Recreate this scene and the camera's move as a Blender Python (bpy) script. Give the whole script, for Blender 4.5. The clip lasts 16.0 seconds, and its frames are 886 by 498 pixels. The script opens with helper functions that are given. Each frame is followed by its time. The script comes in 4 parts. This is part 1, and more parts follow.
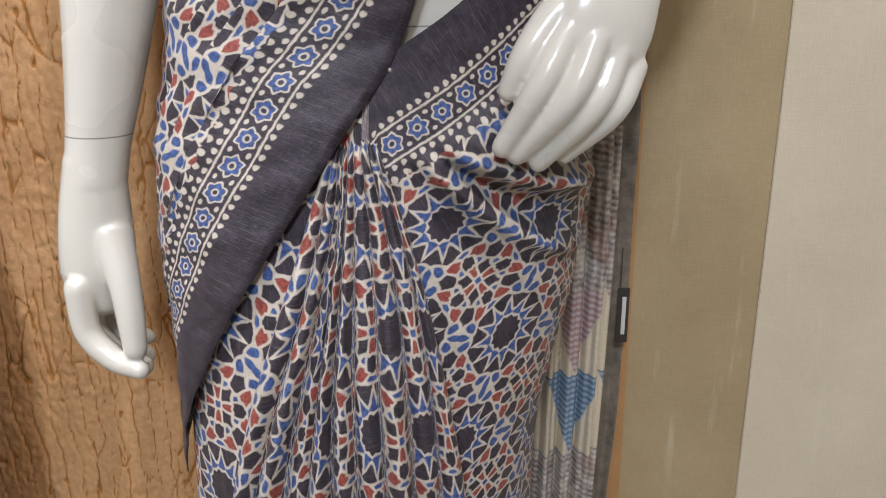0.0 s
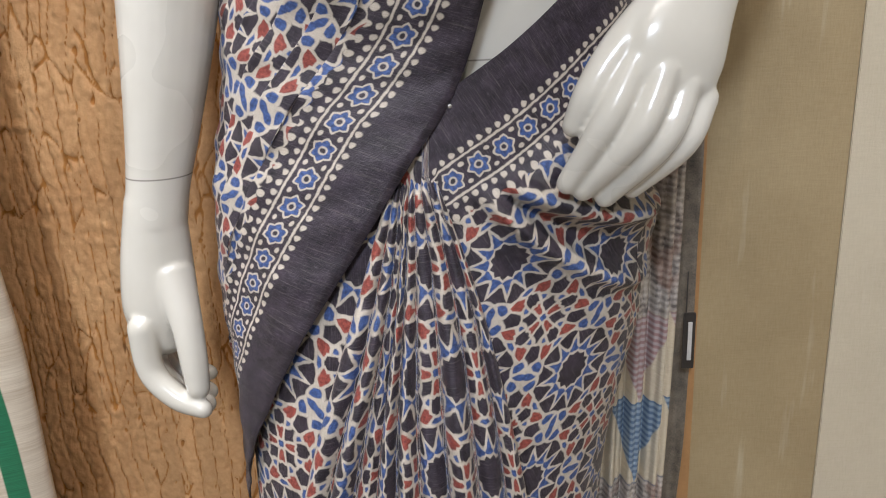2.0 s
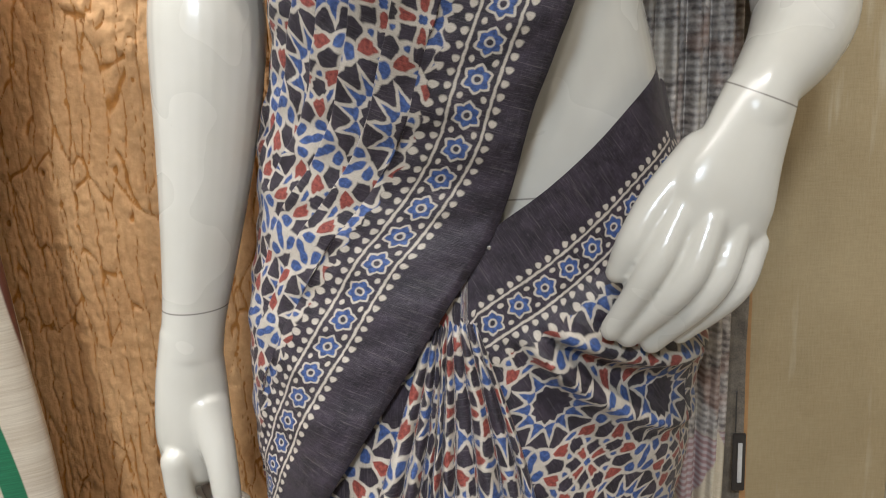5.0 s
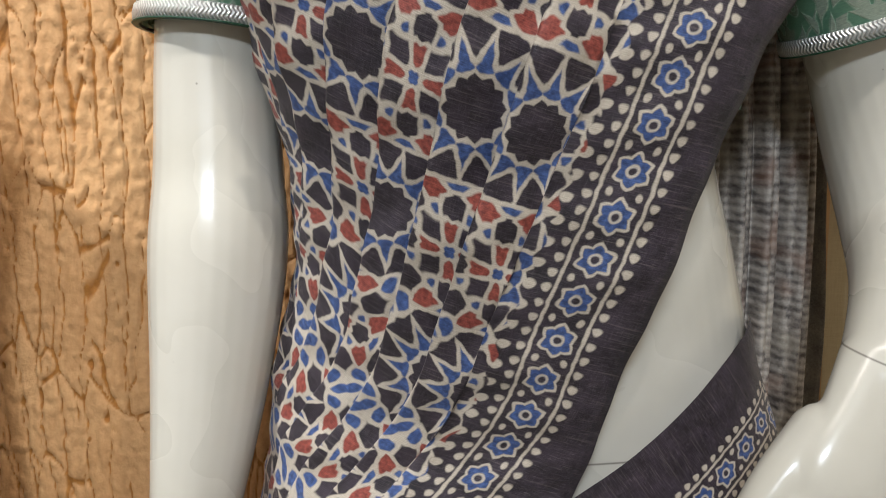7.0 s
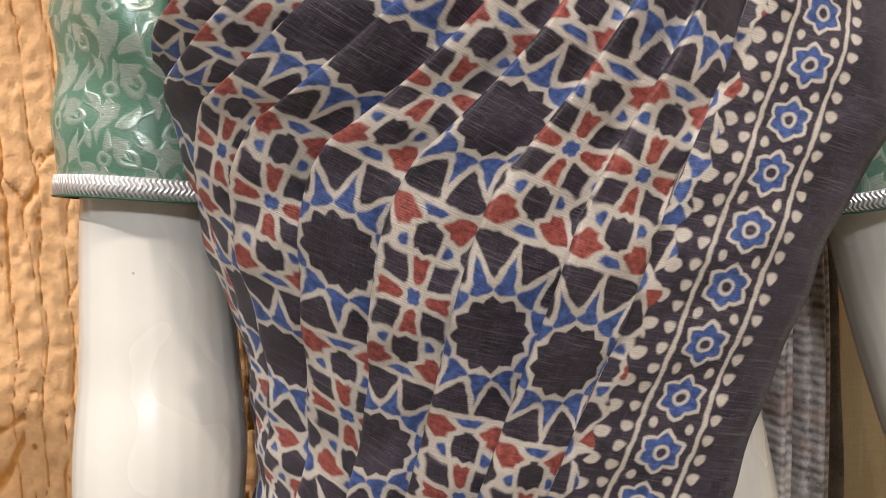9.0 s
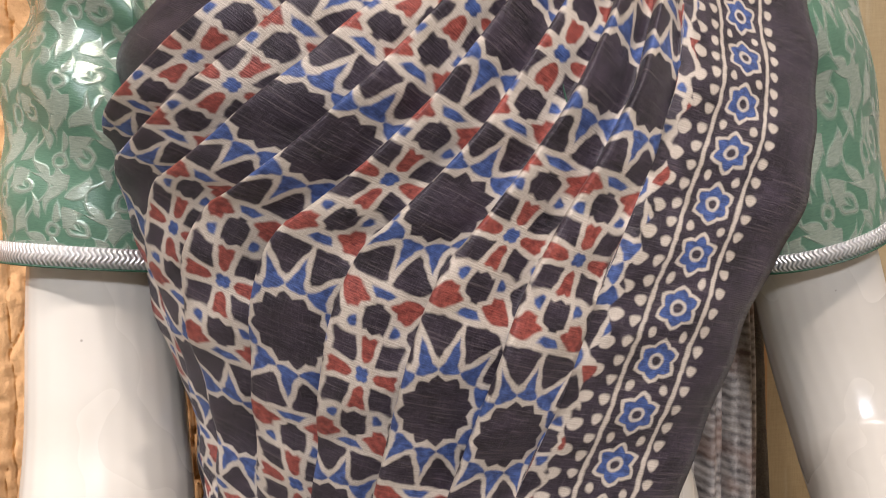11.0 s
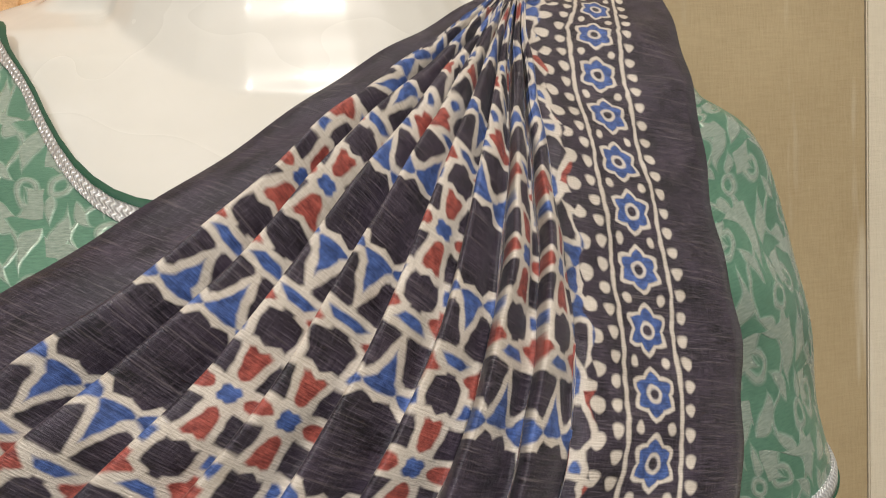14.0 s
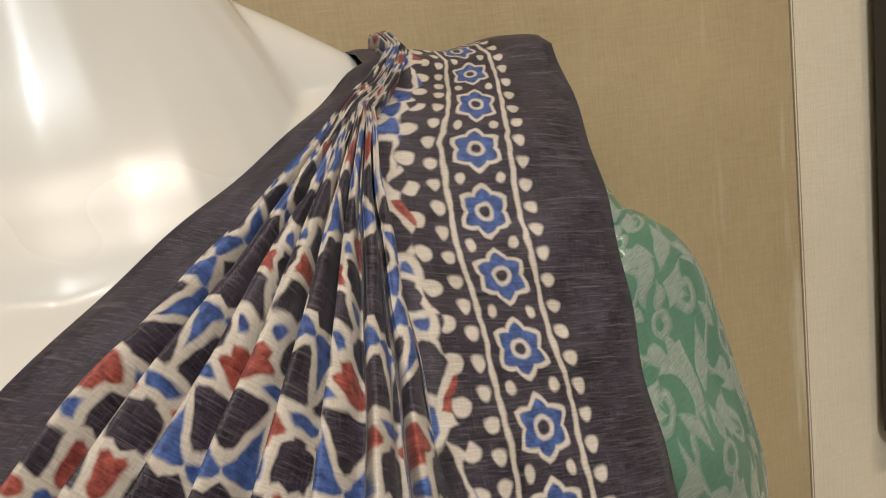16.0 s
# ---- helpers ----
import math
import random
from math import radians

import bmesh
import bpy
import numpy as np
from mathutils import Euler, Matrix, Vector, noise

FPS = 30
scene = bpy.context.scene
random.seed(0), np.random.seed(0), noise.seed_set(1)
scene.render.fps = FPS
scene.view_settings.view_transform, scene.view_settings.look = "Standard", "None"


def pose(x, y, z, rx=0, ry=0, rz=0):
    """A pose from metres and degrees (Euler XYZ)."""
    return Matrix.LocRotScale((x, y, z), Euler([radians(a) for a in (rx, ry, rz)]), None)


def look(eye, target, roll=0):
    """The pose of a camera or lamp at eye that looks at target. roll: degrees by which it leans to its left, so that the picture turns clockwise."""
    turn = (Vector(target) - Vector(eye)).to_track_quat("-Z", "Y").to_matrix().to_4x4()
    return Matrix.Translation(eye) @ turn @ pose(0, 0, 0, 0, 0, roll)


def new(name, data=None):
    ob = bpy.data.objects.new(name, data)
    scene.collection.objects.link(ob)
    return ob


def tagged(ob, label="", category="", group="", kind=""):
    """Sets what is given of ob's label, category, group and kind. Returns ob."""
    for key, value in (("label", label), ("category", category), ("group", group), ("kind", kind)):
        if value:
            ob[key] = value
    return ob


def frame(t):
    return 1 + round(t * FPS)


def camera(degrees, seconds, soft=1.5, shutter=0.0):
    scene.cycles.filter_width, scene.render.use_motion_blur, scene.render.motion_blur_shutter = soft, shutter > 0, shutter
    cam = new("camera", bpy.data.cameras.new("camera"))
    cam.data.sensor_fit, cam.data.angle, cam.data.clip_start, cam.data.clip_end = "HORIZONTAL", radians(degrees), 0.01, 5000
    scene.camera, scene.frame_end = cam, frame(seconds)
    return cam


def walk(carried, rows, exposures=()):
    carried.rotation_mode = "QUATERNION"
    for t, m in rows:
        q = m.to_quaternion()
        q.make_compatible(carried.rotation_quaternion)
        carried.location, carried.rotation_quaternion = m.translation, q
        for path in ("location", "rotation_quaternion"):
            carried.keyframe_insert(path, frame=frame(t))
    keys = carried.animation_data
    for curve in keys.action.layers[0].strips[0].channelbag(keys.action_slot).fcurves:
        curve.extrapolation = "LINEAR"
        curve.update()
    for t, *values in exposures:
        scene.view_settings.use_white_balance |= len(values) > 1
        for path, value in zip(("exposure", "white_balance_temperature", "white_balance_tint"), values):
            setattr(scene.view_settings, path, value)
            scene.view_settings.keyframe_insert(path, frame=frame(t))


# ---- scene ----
cam = camera(57.4, 16.0, soft=1.1)
# seconds, eye, target, roll
PATH = [
    (0, (-0.006, -0.014, 0.937), (0.01, 1.89, 0.323), -0.6),
    (0.5, (-0.025, 0.008, 0.94), (-0.062, 1.908, 0.316), -1.0),
    (1, (-0.028, 0.006, 0.946), (-0.105, 1.906, 0.328), -1.3),
    (1.5, (-0.025, 0.011, 0.943), (-0.124, 1.91, 0.324), -2.0),
    (2, (-0.019, 0.01, 0.963), (-0.117, 1.911, 0.349), -2.7),
    (2.5, (-0.013, 0.018, 0.959), (-0.112, 1.921, 0.351), -3.2),
    (3, (-0.034, 0.018, 0.978), (-0.165, 1.928, 0.399), -3.7),
    (3.5, (-0.023, 0.024, 0.995), (-0.179, 1.941, 0.447), -4.1),
    (3.7, (-0.018, 0.028, 0.994), (-0.181, 1.948, 0.456), -4.2),
    (5.8, (-0.029, 0.086, 1.052), (-0.209, 2.031, 0.623), -3.0),
    (6, (-0.04, 0.107, 1.056), (-0.205, 2.059, 0.65), -2.7),
    (6.5, (-0.069, 0.139, 1.083), (-0.184, 2.101, 0.713), -2.2),
    (7, (-0.094, 0.164, 1.133), (-0.154, 2.136, 0.804), -1.7),
    (7.5, (-0.113, 0.184, 1.164), (-0.141, 2.164, 0.88), -1.1),
    (8, (-0.118, 0.22, 1.205), (-0.098, 2.207, 0.986), -1.4),
    (8.2, (-0.123, 0.239, 1.208), (-0.081, 2.226, 0.993), -1.9),
    (10.3, (-0.127, 0.267, 1.218), (0.084, 2.244, 1.001), -2.6),
    (10.5, (-0.137, 0.253, 1.223), (0.094, 2.23, 1.027), -2.7),
    (11, (-0.126, 0.247, 1.241), (0.121, 2.222, 1.048), -2.3),
    (11.5, (-0.113, 0.269, 1.248), (0.163, 2.243, 1.094), -1.7),
    (12, (-0.107, 0.28, 1.267), (0.168, 2.254, 1.101), -2.2),
    (12.5, (-0.11, 0.292, 1.276), (0.203, 2.261, 1.11), -3.2),
    (13, (-0.116, 0.316, 1.312), (0.211, 2.281, 1.136), -4.0),
    (13.5, (-0.085, 0.32, 1.353), (0.255, 2.28, 1.151), -4.2),
    (14, (-0.061, 0.344, 1.394), (0.324, 2.29, 1.144), -4.1),
    (14.5, (-0.045, 0.381, 1.426), (0.386, 2.313, 1.144), -4.9),
    (15, (-0.032, 0.408, 1.452), (0.44, 2.318, 1.092), -5.6),
    (15.5, (-0.008, 0.434, 1.48), (0.493, 2.322, 1.053), -6.7),
    (16, (-0.003, 0.45, 1.475), (0.561, 2.321, 1.045), -8.2),
]
walk(cam, [(t, look(eye, target, roll)) for t, eye, target, roll in PATH],
     [(0, -0.22, 5700, 13), (3.5, -0.3, 5780, 11), (6.5, -0.4, 5850, 8), (8, -0.32, 6100, 12), (11, -0.12, 6200, 20), (12.5, -0.05, 6200, 19), (13.5, -0.14, 6100, 14), (14.5, -0.52, 6250, 11), (16, -0.6, 6400, 12)])

# ---- light ----
world = bpy.data.worlds.new("world")
scene.world = world
world.use_nodes = True
world.node_tree.nodes["Background"].inputs[0].default_value = (1.0, 0.93, 0.84, 1)
world.node_tree.nodes["Background"].inputs[1].default_value = 0.02
scene.view_settings.exposure = -0.1


def lamp(name, kind, place, target, power, size, color, spread=180):
    data = bpy.data.lights.new(name, kind)
    data.energy, data.color = power, color
    if kind == "AREA":
        data.shape, data.size, data.spread = "DISK", size, radians(spread)
    else:
        data.shadow_soft_size = size
    ob = new(name, data)
    ob.matrix_world = look(place, target)
    return ob


WARM, COOL = (1.0, 0.89, 0.76), (0.90, 0.96, 1.0)
key = lamp("key_spotlight", "SPOT", (-1.90, -0.20, 3.28), (-0.62, 0.86, 0.92), 420, 0.05, (1.0, 0.95, 0.87))
key.data.spot_size, key.data.spot_blend = radians(23), 0.55
for x, watts in ((-0.55, 3.4), (-0.15, 3.4), (0.25, 6.0), (0.65, 10.0)):
    lamp("row_downlight", "AREA", (x, -0.60, 3.30), (-0.1, 0.6, 1.0), watts, 0.07, WARM, 110)
lamp("ceiling_panel_light", "AREA", (-0.45, -2.8, 3.28), (0.0, 0.2, 0.7), 172, 0.6, COOL)


# ---- materials ----
class Net:
    """A small writer of node trees."""

    def __init__(self, name):
        self.mat = bpy.data.materials.new(name)
        self.mat.use_nodes = True
        self.t = self.mat.node_tree
        self.n, self.l = self.t.nodes, self.t.links
        self.bsdf = self.n["Principled BSDF"]

    def plug(self, sock, v):
        if hasattr(v, "is_linked"):
            self.l.new(v, sock)
        elif isinstance(v, (tuple, list)):
            sock.default_value = (*v, 1) if len(v) == 3 and len(sock.default_value) == 4 else v
        else:
            sock.default_value = v

    def m(self, op, a, b=None, c=None):
        nd = self.n.new("ShaderNodeMath")
        nd.operation = op
        for i, v in enumerate((a, b, c)):
            if v is not None:
                self.plug(nd.inputs[i], v)
        return nd.outputs[0]

    def add(self, a, b): return self.m("ADD", a, b)
    def sub(self, a, b): return self.m("SUBTRACT", a, b)
    def mul(self, a, b): return self.m("MULTIPLY", a, b)
    def mx(self, a, b): return self.m("MAXIMUM", a, b)
    def mn(self, a, b): return self.m("MINIMUM", a, b)
    def ab(self, a): return self.m("ABSOLUTE", a)

    def hyp(self, a, b):
        return self.m("SQRT", self.add(self.mul(a, a), self.mul(b, b)))

    def step(self, d, soft):
        """1 where d is below 0."""
        nd = self.n.new("ShaderNodeMapRange")
        self.plug(nd.inputs[0], d)
        nd.inputs[1].default_value, nd.inputs[2].default_value = -soft, soft
        nd.inputs[3].default_value, nd.inputs[4].default_value = 1, 0
        return nd.outputs[0]

    def ramp(self, v, lo, hi, a=0.0, b=1.0):
        nd = self.n.new("ShaderNodeMapRange")
        for i, w in enumerate((v, lo, hi, a, b)):
            self.plug(nd.inputs[i], w)
        return nd.outputs[0]

    def mix(self, f, a, b, how="MIX"):
        nd = self.n.new("ShaderNodeMix")
        nd.data_type, nd.blend_type = "RGBA", how
        self.plug(nd.inputs[0], f)
        self.plug(nd.inputs[6], a)
        self.plug(nd.inputs[7], b)
        return nd.outputs[2]

    def xyz(self, v):
        nd = self.n.new("ShaderNodeSeparateXYZ")
        self.l.new(v, nd.inputs[0])
        return nd.outputs

    def vec(self, x, y, z=0.0):
        nd = self.n.new("ShaderNodeCombineXYZ")
        for i, w in enumerate((x, y, z)):
            self.plug(nd.inputs[i], w)
        return nd.outputs[0]

    def coord(self, which="Object"):
        return self.n.new("ShaderNodeTexCoord").outputs[which]

    def noise(self, v, scale, detail=3.0, rough=0.55, distort=0.0):
        nd = self.n.new("ShaderNodeTexNoise")
        self.l.new(v, nd.inputs["Vector"])
        nd.inputs["Scale"].default_value, nd.inputs["Detail"].default_value = scale, detail
        nd.inputs["Roughness"].default_value, nd.inputs["Distortion"].default_value = rough, distort
        return nd.outputs["Fac"]

    def scaled(self, v, x, y, z):
        nd = self.n.new("ShaderNodeMapping")
        self.l.new(v, nd.inputs[0])
        nd.inputs["Scale"].default_value = (x, y, z)
        return nd.outputs[0]

    def attr(self, name):
        nd = self.n.new("ShaderNodeAttribute")
        nd.attribute_name = name
        return nd.outputs["Fac"]

    def bump(self, h, dist, strength=1.0):
        nd = self.n.new("ShaderNodeBump")
        nd.inputs["Strength"].default_value, nd.inputs["Distance"].default_value = strength, dist
        self.l.new(h, nd.inputs["Height"])
        self.l.new(nd.outputs[0], self.bsdf.inputs["Normal"])

    def out(self, color, rough, metal=0.0, spec=0.5, coat=0.0, sheen=0.0):
        b = self.bsdf.inputs
        self.plug(b["Base Color"], color)
        self.plug(b["Roughness"], rough)
        self.plug(b["Metallic"], metal)
        self.plug(b["Specular IOR Level"], spec)
        b["Coat Weight"].default_value, b["Sheen Weight"].default_value = coat, sheen
        return self.mat


INK, BLUE, RED, CREAM = (0.0215, 0.0160, 0.0215), (0.042, 0.080, 0.235), (0.24, 0.045, 0.036), (0.52, 0.46, 0.385)
CELL = 0.117   # side of the print's square repeat, metres
BORDER = 0.108  # width of the flowered selvedge


def print_cloth(name, far=None):
    """Block-printed silk: u is the distance from the flowered selvedge, v runs along it; past u = far the cloth is plain dark."""
    k = Net(name)
    uv = k.n.new("ShaderNodeUVMap").outputs[0]
    wob = k.n.new("ShaderNodeTexNoise")
    k.l.new(uv, wob.inputs["Vector"])
    wob.inputs["Scale"].default_value, wob.inputs["Detail"].default_value = 150, 1.0
    w = k.xyz(wob.outputs["Color"])
    u0, v0, _ = k.xyz(uv)
    u = k.add(u0, k.mul(k.sub(w[0], 0.5), 0.0022))
    v = k.add(v0, k.mul(k.sub(w[1], 0.5), 0.0022))
    # the star field, on a square lattice turned by 45 degrees and folded to an eighth of a cell
    r2 = 0.70710678 / CELL
    p, q = k.mul(k.add(u, v), r2), k.mul(k.sub(u, v), r2)
    p = k.ab(k.sub(p, k.m("FLOOR", k.add(p, 0.5))))
    q = k.ab(k.sub(q, k.m("FLOOR", k.add(q, 0.5))))
    x, y = k.mx(p, q), k.mn(p, q)
    r, phi = k.hyp(x, y), k.m("ARCTAN2", y, x)
    wedge = radians(30)
    f1 = k.ab(k.sub(k.m("FLOORED_MODULO", k.add(phi, wedge / 2), wedge), wedge / 2))
    f2 = k.sub(wedge / 2, f1)

    def ell(cx, cy, a, b, turn=0.0):
        c, s = math.cos(radians(turn)), math.sin(radians(turn))
        dx, dy = k.sub(x, cx), k.sub(y, cy)
        ex = k.mul(k.add(k.mul(dx, c), k.mul(dy, s)), 1 / a)
        ey = k.mul(k.sub(k.mul(dy, c), k.mul(dx, s)), 1 / b)
        return k.mul(k.sub(k.hyp(ex, ey), 1.0), min(a, b))

    def leaf(cx, cy, a, b, turn):
        """A pointed leaf with a notched tail, its tip along turn."""
        c, s = math.cos(radians(turn)), math.sin(radians(turn))
        dx, dy = k.sub(x, cx), k.sub(y, cy)
        ex = k.add(k.mul(dx, c), k.mul(dy, s))
        ey = k.ab(k.sub(k.mul(dy, c), k.mul(dx, s)))
        side = k.sub(ey, k.mul(k.sub(1.0, k.m("POWER", k.ab(k.mul(k.add(ex, a * 0.25), 1 / (a * 1.3))), 2.0)), b))
        tail = k.sub(k.add(k.mul(ey, -0.9), -a * 0.55), ex)
        return k.mx(side, tail)

    star = k.sub(r, k.add(0.106, k.mul(f2, 0.042 / (wedge / 2))))
    kx, ky = k.mul(r, k.m("COSINE", f1)), k.mul(r, k.m("SINE", f1))
    kite = k.mx(k.mx(k.sub(r, 0.350), k.sub(0.222, kx)), k.mul(k.sub(ky, k.add(0.008, k.mul(k.sub(kx, 0.20), 0.48))), 0.9))
    bx, by = k.mul(r, k.m("COSINE", f2)), k.mul(r, k.m("SINE", f2))
    drop = k.mx(k.mx(k.sub(0.180, bx), k.sub(by, 0.032)), k.mul(k.sub(by, k.mul(k.sub(0.285, bx), 0.46)), 0.9))
    darks = [star, kite, ell(0.348, 0.348, 0.058, 0.058), ell(0.5, 0.365, 0.05, 0.05), ell(0.5, 0.185, 0.05, 0.06)]
    blues = [drop, ell(0.272, 0.272, 0.014, 0.030, 45), ell(0.425, 0.310, 0.026, 0.012, 35), ell(0.5, 0.5, 0.014, 0.014),
             ell(0.415, 0.085, 0.040, 0.020, 40), ell(0.46, 0.0, 0.03, 0.014)]
    reds = [leaf(0.425, 0.425, 0.052, 0.031, 45), leaf(0.378, 0.222, 0.066, 0.038, -75)]
    first, second = darks[0], 1.0
    for d in darks[1:] + blues + reds:
        second = k.mn(second, k.mx(first, d))
        first = k.mn(first, d)
    gap = k.sub(k.add(0.021, k.mul(k.sub(w[2], 0.5), 0.014)), k.sub(second, first))
    soft = 0.005

    def cell(group, grow):
        d = group[0]
        for e in group[1:]:
            d = k.mn(d, e)
        return k.step(k.mx(k.mx(k.sub(d, grow), k.sub(d, k.add(first, 0.010))), k.mul(gap, 0.6)), soft)

    fdark, fblue, fred = cell(darks, 0.027), cell(blues, 0.017), cell(reds, 0.013)

    # the selvedge: plain band, seeds, cord, six-petalled flowers, cord, seeds
    pitch = 0.0267
    fv = k.sub(k.m("FRACT", k.mul(v, 1 / pitch)), 0.5)
    fy, fx = k.mul(fv, pitch), k.sub(u, 0.0675)
    fr, fa = k.hyp(fx, fy), k.m("ARCTAN2", fy, fx)
    six = radians(60)
    fa = k.ab(k.sub(k.m("FLOORED_MODULO", fa, six), six / 2))
    lobe = k.sub(1.0, k.mul(fa, 1 / (six / 2)))
    edge = k.sub(fr, k.add(0.0086, k.mul(lobe, 0.0030)))
    inner = k.sub(fr, k.add(0.0069, k.mul(lobe, 0.0026)))
    ring = k.sub(k.ab(k.sub(fr, 0.0031)), 0.0008)
    gy = k.mul(k.sub(k.m("FRACT", k.add(k.mul(v, 1 / pitch), 0.5)), 0.5), pitch)
    bead = k.mn(k.hyp(k.sub(fx, 0.0085), k.mul(gy, 0.8)), k.hyp(k.add(fx, 0.0085), k.mul(gy, 0.8)))
    bead = k.sub(bead, 0.0020)
    cord = k.sub(k.ab(k.sub(k.ab(k.sub(u, 0.0675)), 0.0142)), k.add(0.0008, k.mul(w[2], 0.0006)))
    sy = k.mul(k.sub(k.m("FRACT", k.mul(v, 1 / 0.0098)), 0.5), 0.0098)
    au = k.sub(k.ab(k.sub(u, 0.0675)), 0.0192)
    seed = k.sub(k.hyp(k.mul(au, k.add(0.85, k.mul(sy, 90.0))), k.mul(sy, 0.82)), 0.0022)
    ly = k.mul(k.sub(k.m("FRACT", k.mul(v, 1 / 0.0135)), 0.5), 0.0135)
    seed2 = k.sub(k.hyp(k.mul(k.sub(u, 0.0965), k.add(0.8, k.mul(ly, 50.0))), k.mul(ly, 0.95)), 0.0031)
    white = k.mn(k.mn(k.mx(edge, k.mul(inner, -1.0)), k.mx(ring, -1.0)), k.mn(k.mn(bead, cord), k.mn(seed, seed2)))
    s2 = 0.0005
    fwhite, fpet = k.step(white, s2), k.mul(k.step(inner, s2), k.sub(1.0, k.step(k.sub(fr, 0.0024), s2)))

    base = uv
    slub = k.noise(k.scaled(base, 120, 1300, 1), 1.0, 4, 0.75)
    slub2 = k.noise(k.scaled(base, 1500, 110, 1), 1.0, 3, 0.7)
    yarn = k.noise(k.scaled(base, 22, 700, 1), 1.0, 3, 0.7)
    blotch = k.noise(base, 55, 4, 0.6)
    fine = k.noise(base, 900, 2, 0.6)
    tone = k.ramp(k.add(k.add(k.mul(slub, 0.42), k.mul(slub2, 0.22)), k.mul(blotch, 0.36)), 0.41, 0.59)
    ink = k.mix(tone, (INK[0] * 0.30, INK[1] * 0.30, INK[2] * 0.30), (INK[0] * 2.1, INK[1] * 2.0, INK[2] * 2.2))
    ink = k.mix(k.mul(k.ramp(slub2, 0.56, 0.70), 0.25), ink, (0.14, 0.115, 0.12))
    ink = k.mix(k.mul(k.ramp(yarn, 0.56, 0.68), 0.45), ink, (0.15, 0.122, 0.12))
    ink = k.mix(k.mul(k.ramp(slub, 0.54, 0.68), 0.42), ink, (0.15, 0.125, 0.135))
    blu = k.mix(k.ramp(k.add(k.mul(k.noise(base, 260, 3, 0.6), 0.6), k.mul(slub, 0.4)), 0.40, 0.62), (BLUE[0] * 0.5, BLUE[1] * 0.5, BLUE[2] * 0.5), (0.07, 0.122, 0.32))
    rd = k.mix(k.ramp(k.add(k.mul(k.noise(base, 330, 3, 0.6), 0.6), k.mul(slub, 0.4)), 0.40, 0.62), (RED[0] * 0.6, RED[1] * 0.6, RED[2] * 0.6), (0.36, 0.085, 0.06))
    crm = k.mix(tone, (CREAM[0] * 0.78, CREAM[1] * 0.76, CREAM[2] * 0.72), (CREAM[0] * 1.12, CREAM[1] * 1.12, CREAM[2] * 1.12))
    field = k.mix(fdark, crm, ink)
    field = k.mix(fblue, field, blu)
    field = k.mix(fred, field, rd)
    band = k.mix(fpet, ink, blu)
    band = k.mix(fwhite, band, crm)
    wave = k.mul(k.m("SINE", k.mul(v, 330.0)), 0.002)
    col = k.mix(k.step(k.sub(u, k.add(0.0985, wave)), 0.0006), field, band)
    if far:
        tooth = k.mul(k.ab(k.sub(k.m("FRACT", k.mul(v, 1 / 0.034)), 0.5)), 0.014)
        col = k.mix(k.step(k.sub(k.sub(far, tooth), u), 0.0006), col, ink)
    rib = k.m("SINE", k.mul(v0, 2 * math.pi / 0.0011))
    k.bump(k.add(k.add(k.mul(rib, 0.05), slub), k.mul(fine, 0.5)), 0.0007, 0.65)
    return k.out(col, k.ramp(slub, 0.4, 0.6, 0.36, 0.60), 0.0, 0.40, 0.0, 0.04)


def plain(name, color, rough, metal=0.0, scale=40.0, vary=0.15, bump=0.0, spec=0.5, coat=0.0):
    k = Net(name)
    c = k.coord()
    n1, n2 = k.noise(c, scale, 4), k.noise(c, scale * 9, 3)
    f = k.ramp(k.add(k.mul(n1, 0.6), k.mul(n2, 0.4)), 0.3, 0.7)
    col = k.mix(f, tuple(a * (1 - vary) for a in color), tuple(min(1, a * (1 + vary)) for a in color))
    if bump:
        k.bump(n2, bump)
    return k.out(col, k.ramp(n1, 0.3, 0.7, rough * 0.85, rough * 1.15), metal, spec, coat)


def mannequin_paint():
    """Glossy pearl lacquer; a fine dark joint where a wrist is fitted, a few specks."""
    k = Net("pearl_lacquer")
    c = k.coord()
    x, y, z = k.xyz(c)
    n = k.noise(c, 14, 3)
    col = k.mix(k.ramp(n, 0.3, 0.7), (0.555, 0.522, 0.45), (0.60, 0.567, 0.50))
    joint1 = k.mx(k.sub(k.ab(k.sub(z, k.add(0.812, k.mul(x, -0.02)))), 0.0006), k.add(x, 0.24))
    joint2 = k.mx(k.sub(k.ab(k.add(k.sub(z, 0.979), k.mul(k.sub(x, 0.155), 0.42))), 0.0006), k.sub(0.10, x))
    joint3 = k.mx(k.sub(k.ab(k.sub(z, 0.908)), 0.0006), k.mx(k.add(-0.03, x), k.sub(-0.2, x)))
    seam = k.step(k.mn(k.mn(joint1, joint2), joint3), 0.0004)
    speck = k.n.new("ShaderNodeTexVoronoi")
    k.l.new(c, speck.inputs["Vector"])
    speck.inputs["Scale"].default_value = 16
    dot = k.step(k.sub(speck.outputs["Distance"], 0.012), 0.004)
    col = k.mix(k.mul(k.mx(seam, k.mul(dot, 0.7)), 0.75), col, (0.12, 0.10, 0.08))
    k.bump(k.noise(c, 25, 2), 0.0004, 0.15)
    return k.out(col, k.ramp(k.noise(c, 9, 2), 0.3, 0.7, 0.22, 0.30), 0.0, 0.5, 0.5)


